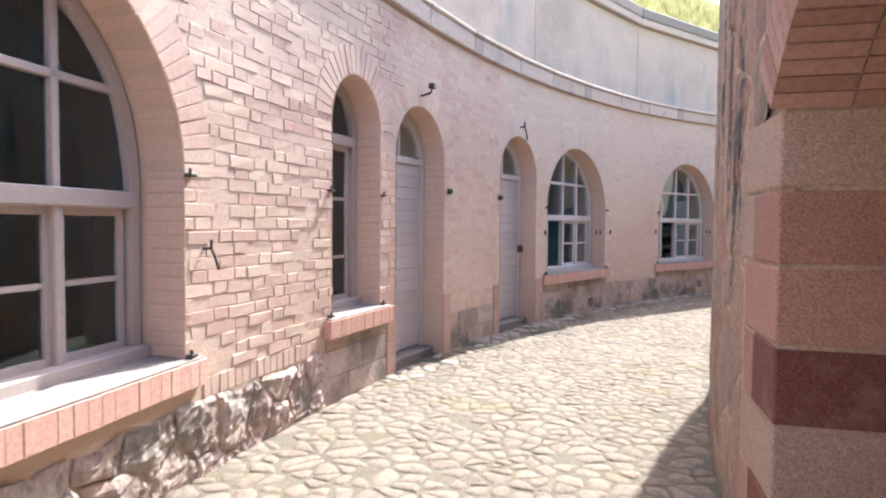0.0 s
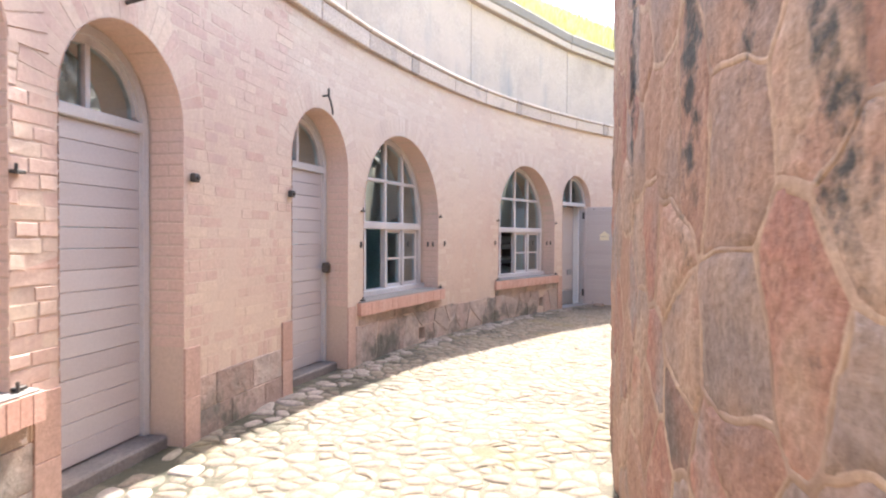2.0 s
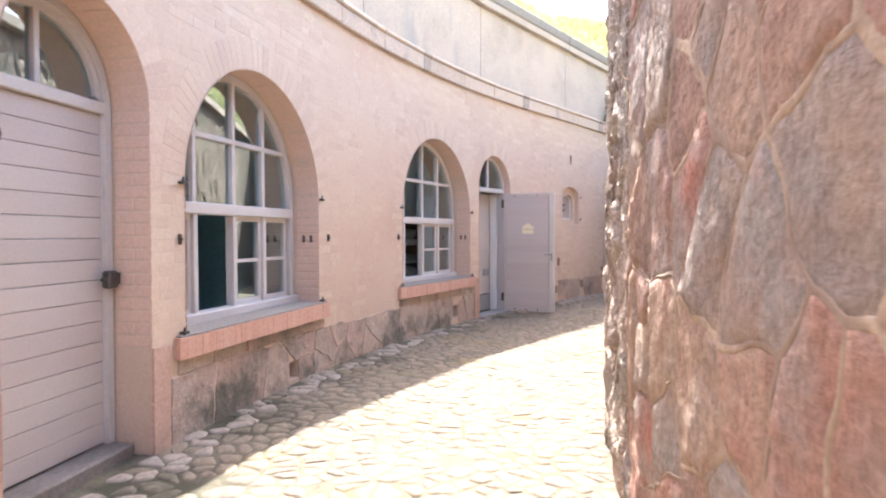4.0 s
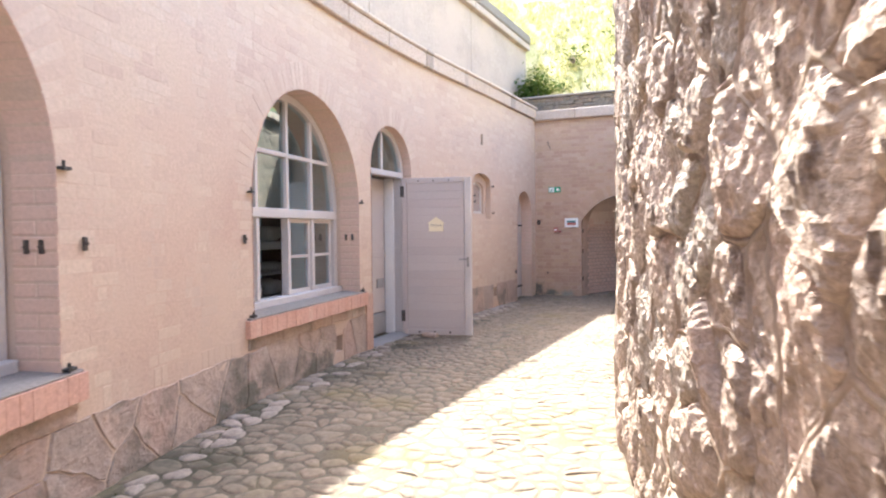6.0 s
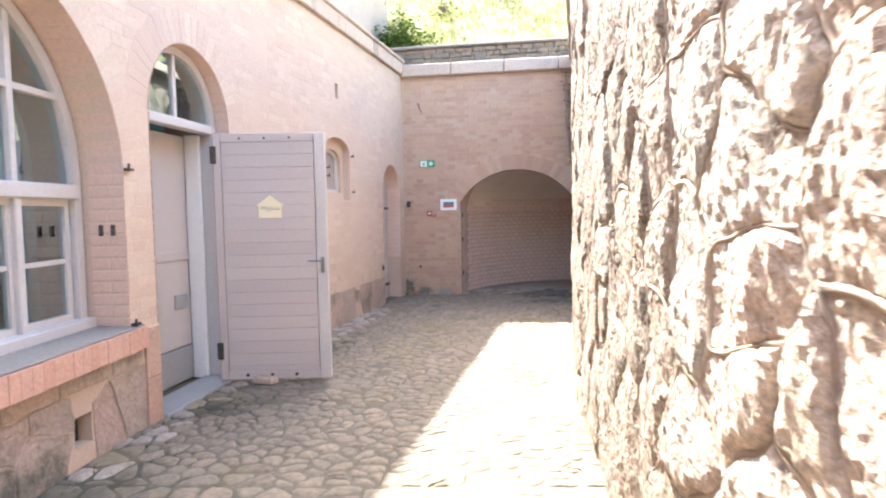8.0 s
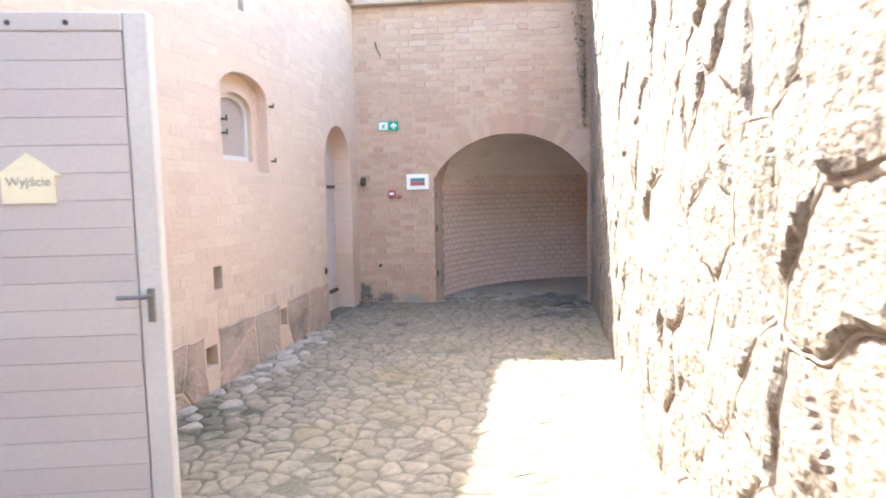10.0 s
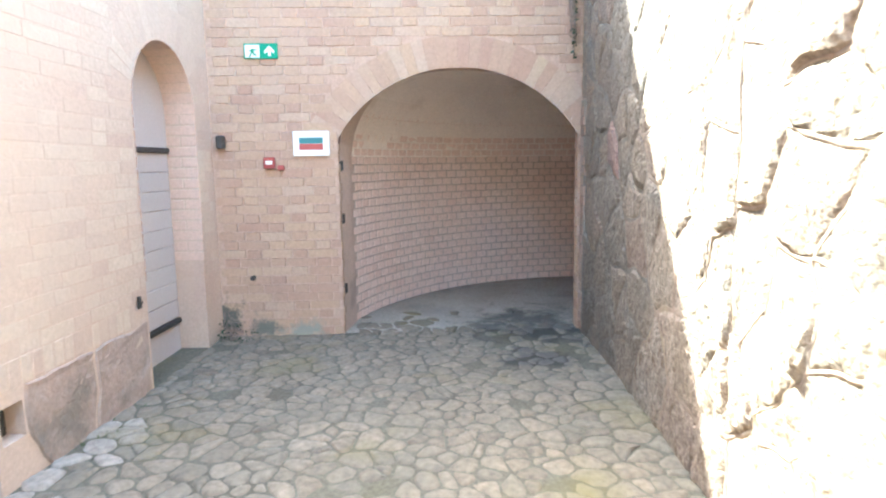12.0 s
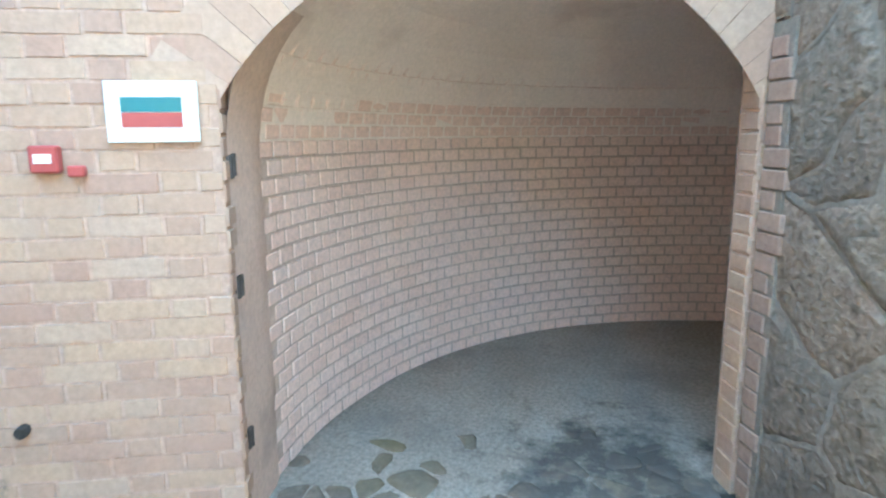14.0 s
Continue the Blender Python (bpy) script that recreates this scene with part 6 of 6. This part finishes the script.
for i in range(n):
    k0, k1 = (i + 0.006) / n, (i + 0.994) / n
    q = []
    for k, o in ((k0, 0.004), (k0, 0.24), (k1, 0.24), (k1, 0.004)):
        g = math.pi * (0.17 + 0.66 * k)
        span = (ub - ua) / 2 / math.cos(math.pi * 0.17)
        cz = usp + urise - span
        q.append(((ua + ub) / 2 - (span + o) * math.cos(g), cz + (span + o) * math.sin(g)))
    vv, ff = brick_quad(q, 0.004, rb.uniform(-0.002, 0.0), 0.001)
    items.append((vv, ff, (9, 9)))
items.sort(key=lambda it: abs(it[2][1] - 1.2))
lay_pieces("brick", "bricks", items, lambda u, p, z: north(u, p + 0.008, z), end_piece, end_many, wall_north, lambda u, z: u < 1.0 and z < 2.3, "red and yellow bricks of the end wall", False)
rev_v, rev_f = [], []
for edge, sg in ((ua, 1), (ub, -1)):
    z, row = 0.0, 0
    while z < usp - 0.04:
        cuts = [0.0, 0.13]
        for p0, p1 in zip(cuts[:-1], cuts[1:]):
            e = rb.uniform(0.004, 0.010)
            n = len(rev_v)
            rev_v += [north(edge, p0 + .004, z), north(edge, p1 - .006, z), north(edge, p1 - .006, z + .064), north(edge, p0 + .004, z + .064)]
            rev_v += [north(edge + sg * e, p0 + .008, z + .004), north(edge + sg * e, p1 - .010, z + .004), north(edge + sg * e, p1 - .010, z + .060), north(edge + sg * e, p0 + .008, z + .060)]
            rev_f += [tuple(n + i for i in f) for f in ((4, 5, 6, 7), (0, 1, 5, 4), (1, 2, 6, 5), (2, 3, 7, 6), (3, 0, 4, 7))]
        z += COURSE
        row += 1
ob = new("jamb_bricks", mesh("jamb_bricks", rev_v, rev_f, end_many))
ob.parent = wall_north
tagged(ob, "bricks lining the tunnel mouth", "", "", "stuff")

# tunnel bricks
tunnel_ob = bpy.data.objects["tunnel"]
items = []
row, z = 0, 0.01
while z < 1.8:
    a = 0.155 + (0.028 if row % 2 else 0.0)
    while a < 2.4:
        j = rb.uniform(-.002, .002)
        vv, ff = brick_quad([(a, z + j), (a + 0.049, z + j), (a + 0.049, z + .062 + j), (a, z + .062 + j)], 0.004, rb.uniform(-0.001, 0.003) - 0.016 * max(0.0, z - 1.40 + 0.2 * noise.noise(Vector((a * 2.2, z * 3, 0)))) / 0.3, 0.003)
        for i in range(4):
            u, p, zz = vv[4 + i]
            mid_u = a + 0.0245
            vv[4 + i] = (vv[i][0] + (0.0016 if vv[i][0] < mid_u else -0.0016), p, zz)
        items.append((vv, ff, (a, z)))
        a += 0.055
    row += 1
    z += 0.074


def in_tunnel(u, p, z):
    """Up the tunnel's wall and on over the vault."""
    if z <= 1.40:
        return bend(TR + 0.006 + p, u, z)
    g = (z - 1.40) / 0.86
    return bend(mid + (half + 0.006 + p) * math.cos(g), u, 1.40 + (0.766 + p) * math.sin(g))


lay_pieces("brick", "bricks", items, in_tunnel, tunnel_piece, tunnel_many, tunnel_ob, lambda u, z: 0.2 < u < 1.0 and z < 1.3, "pale bricks of the curving tunnel wall", False)

# plain plastered jamb before the tunnel's bricks begin
coat = Shape()
for i in range(6):
    for k in range(24):
        coat.v.append(in_tunnel(0.018 + 0.029 * i + (0.012 * noise.noise(Vector((k * 0.7, 3, 0))) if i == 5 else 0.0), -0.010 if i < 5 else 0.004, -0.05 + 2.0 * k / 23))
coat.f = [(i * 24 + k, (i + 1) * 24 + k, (i + 1) * 24 + k + 1, i * 24 + k + 1) for i in range(5) for k in range(23)]
part("jamb_plaster", coat, jamb_plaster, tunnel_ob, "worn pinkish plaster on the tunnel jamb", True)

# near-black plates in the drain holes, painting the shade of their depth
for a, b, z0, z1 in VENTS:
    part("drain_back", block(a - 0.01, b + 0.01, 0.10, 0.13, z0 - 0.01, z1 + 0.01, 0.002), hole_shade, wall_west, "dark plate in place of a drain hole's shade")

# weeds along the foot of the wall
tufts("foot_weeds", 400, lambda r: (at(r.uniform(11.5, 18.2) if r.random() < 0.62 else r.uniform(5.2, 11.5), -0.03 - 0.22 * r.random() ** 2, 0.0), r.uniform(0.3, 1.0)), 0.05, "low weeds and moss at the foot of the wall", 12, weed)

# cobbles
rc = random.Random(51)
items, flags = [], []
for poly in cells(-4.6, 12.0, -2.86, 0.02, 0.135, 0.115, 0.48, 53, 0.22) + cells(12.0, 20.3, -2.86, 0.02, 0.115, 0.098, 0.48, 54, 0.22):
    if area(poly) < 0.003:
        continue
    c = middle(poly)
    if c[0] > 19.62 and not (-2.75 < c[1] < -1.0 and (c[0] < 19.85 - 0.3 * noise.noise(Vector((c[1] * 2, 0, 0))) or rc.random() < 0.22)):
        continue
    if c[1] > -0.01 or c[1] < right_d(c[0]) - 0.03:
        continue
    if 18.75 < c[0] < 20.4 and abs(c[1] + 2.42) < 0.35 and rc.random() < 0.3:
        continue
    h = rc.uniform(-0.001, 0.004) + (0.008 if c[0] > 19.6 else 0)
    poly = warp(blunt(poly, 1), 0.03, 8.0)
    poly = refine(poly, 0.06)
    if rc.random() < 0.03:
        continue
    flat_ = c[1] > -0.27 and 2.5 < c[0] < 18 and area(poly) > 0.012 and rc.random() < 0.6
    if flat_:
        h += 0.006
    vv, ff = stone(poly, rc.uniform(0.004, 0.011) if c[0] < 13 else rc.uniform(0.002, 0.007), [(0, -0.008), (0.08, h - 0.003), (0.25, h + 0.002), (0.6, h + 0.005)], 0.002, rc, 0.045)
    (flags if flat_ else items).append((vv, ff, c))
lay_pieces("flagstone", "flagstones", flags, lambda u, h, v: at(u, v, h), flag_piece, flag_piece, ground, lambda u, v: True, "pale flat stones along the foot of the wall", True, 200)
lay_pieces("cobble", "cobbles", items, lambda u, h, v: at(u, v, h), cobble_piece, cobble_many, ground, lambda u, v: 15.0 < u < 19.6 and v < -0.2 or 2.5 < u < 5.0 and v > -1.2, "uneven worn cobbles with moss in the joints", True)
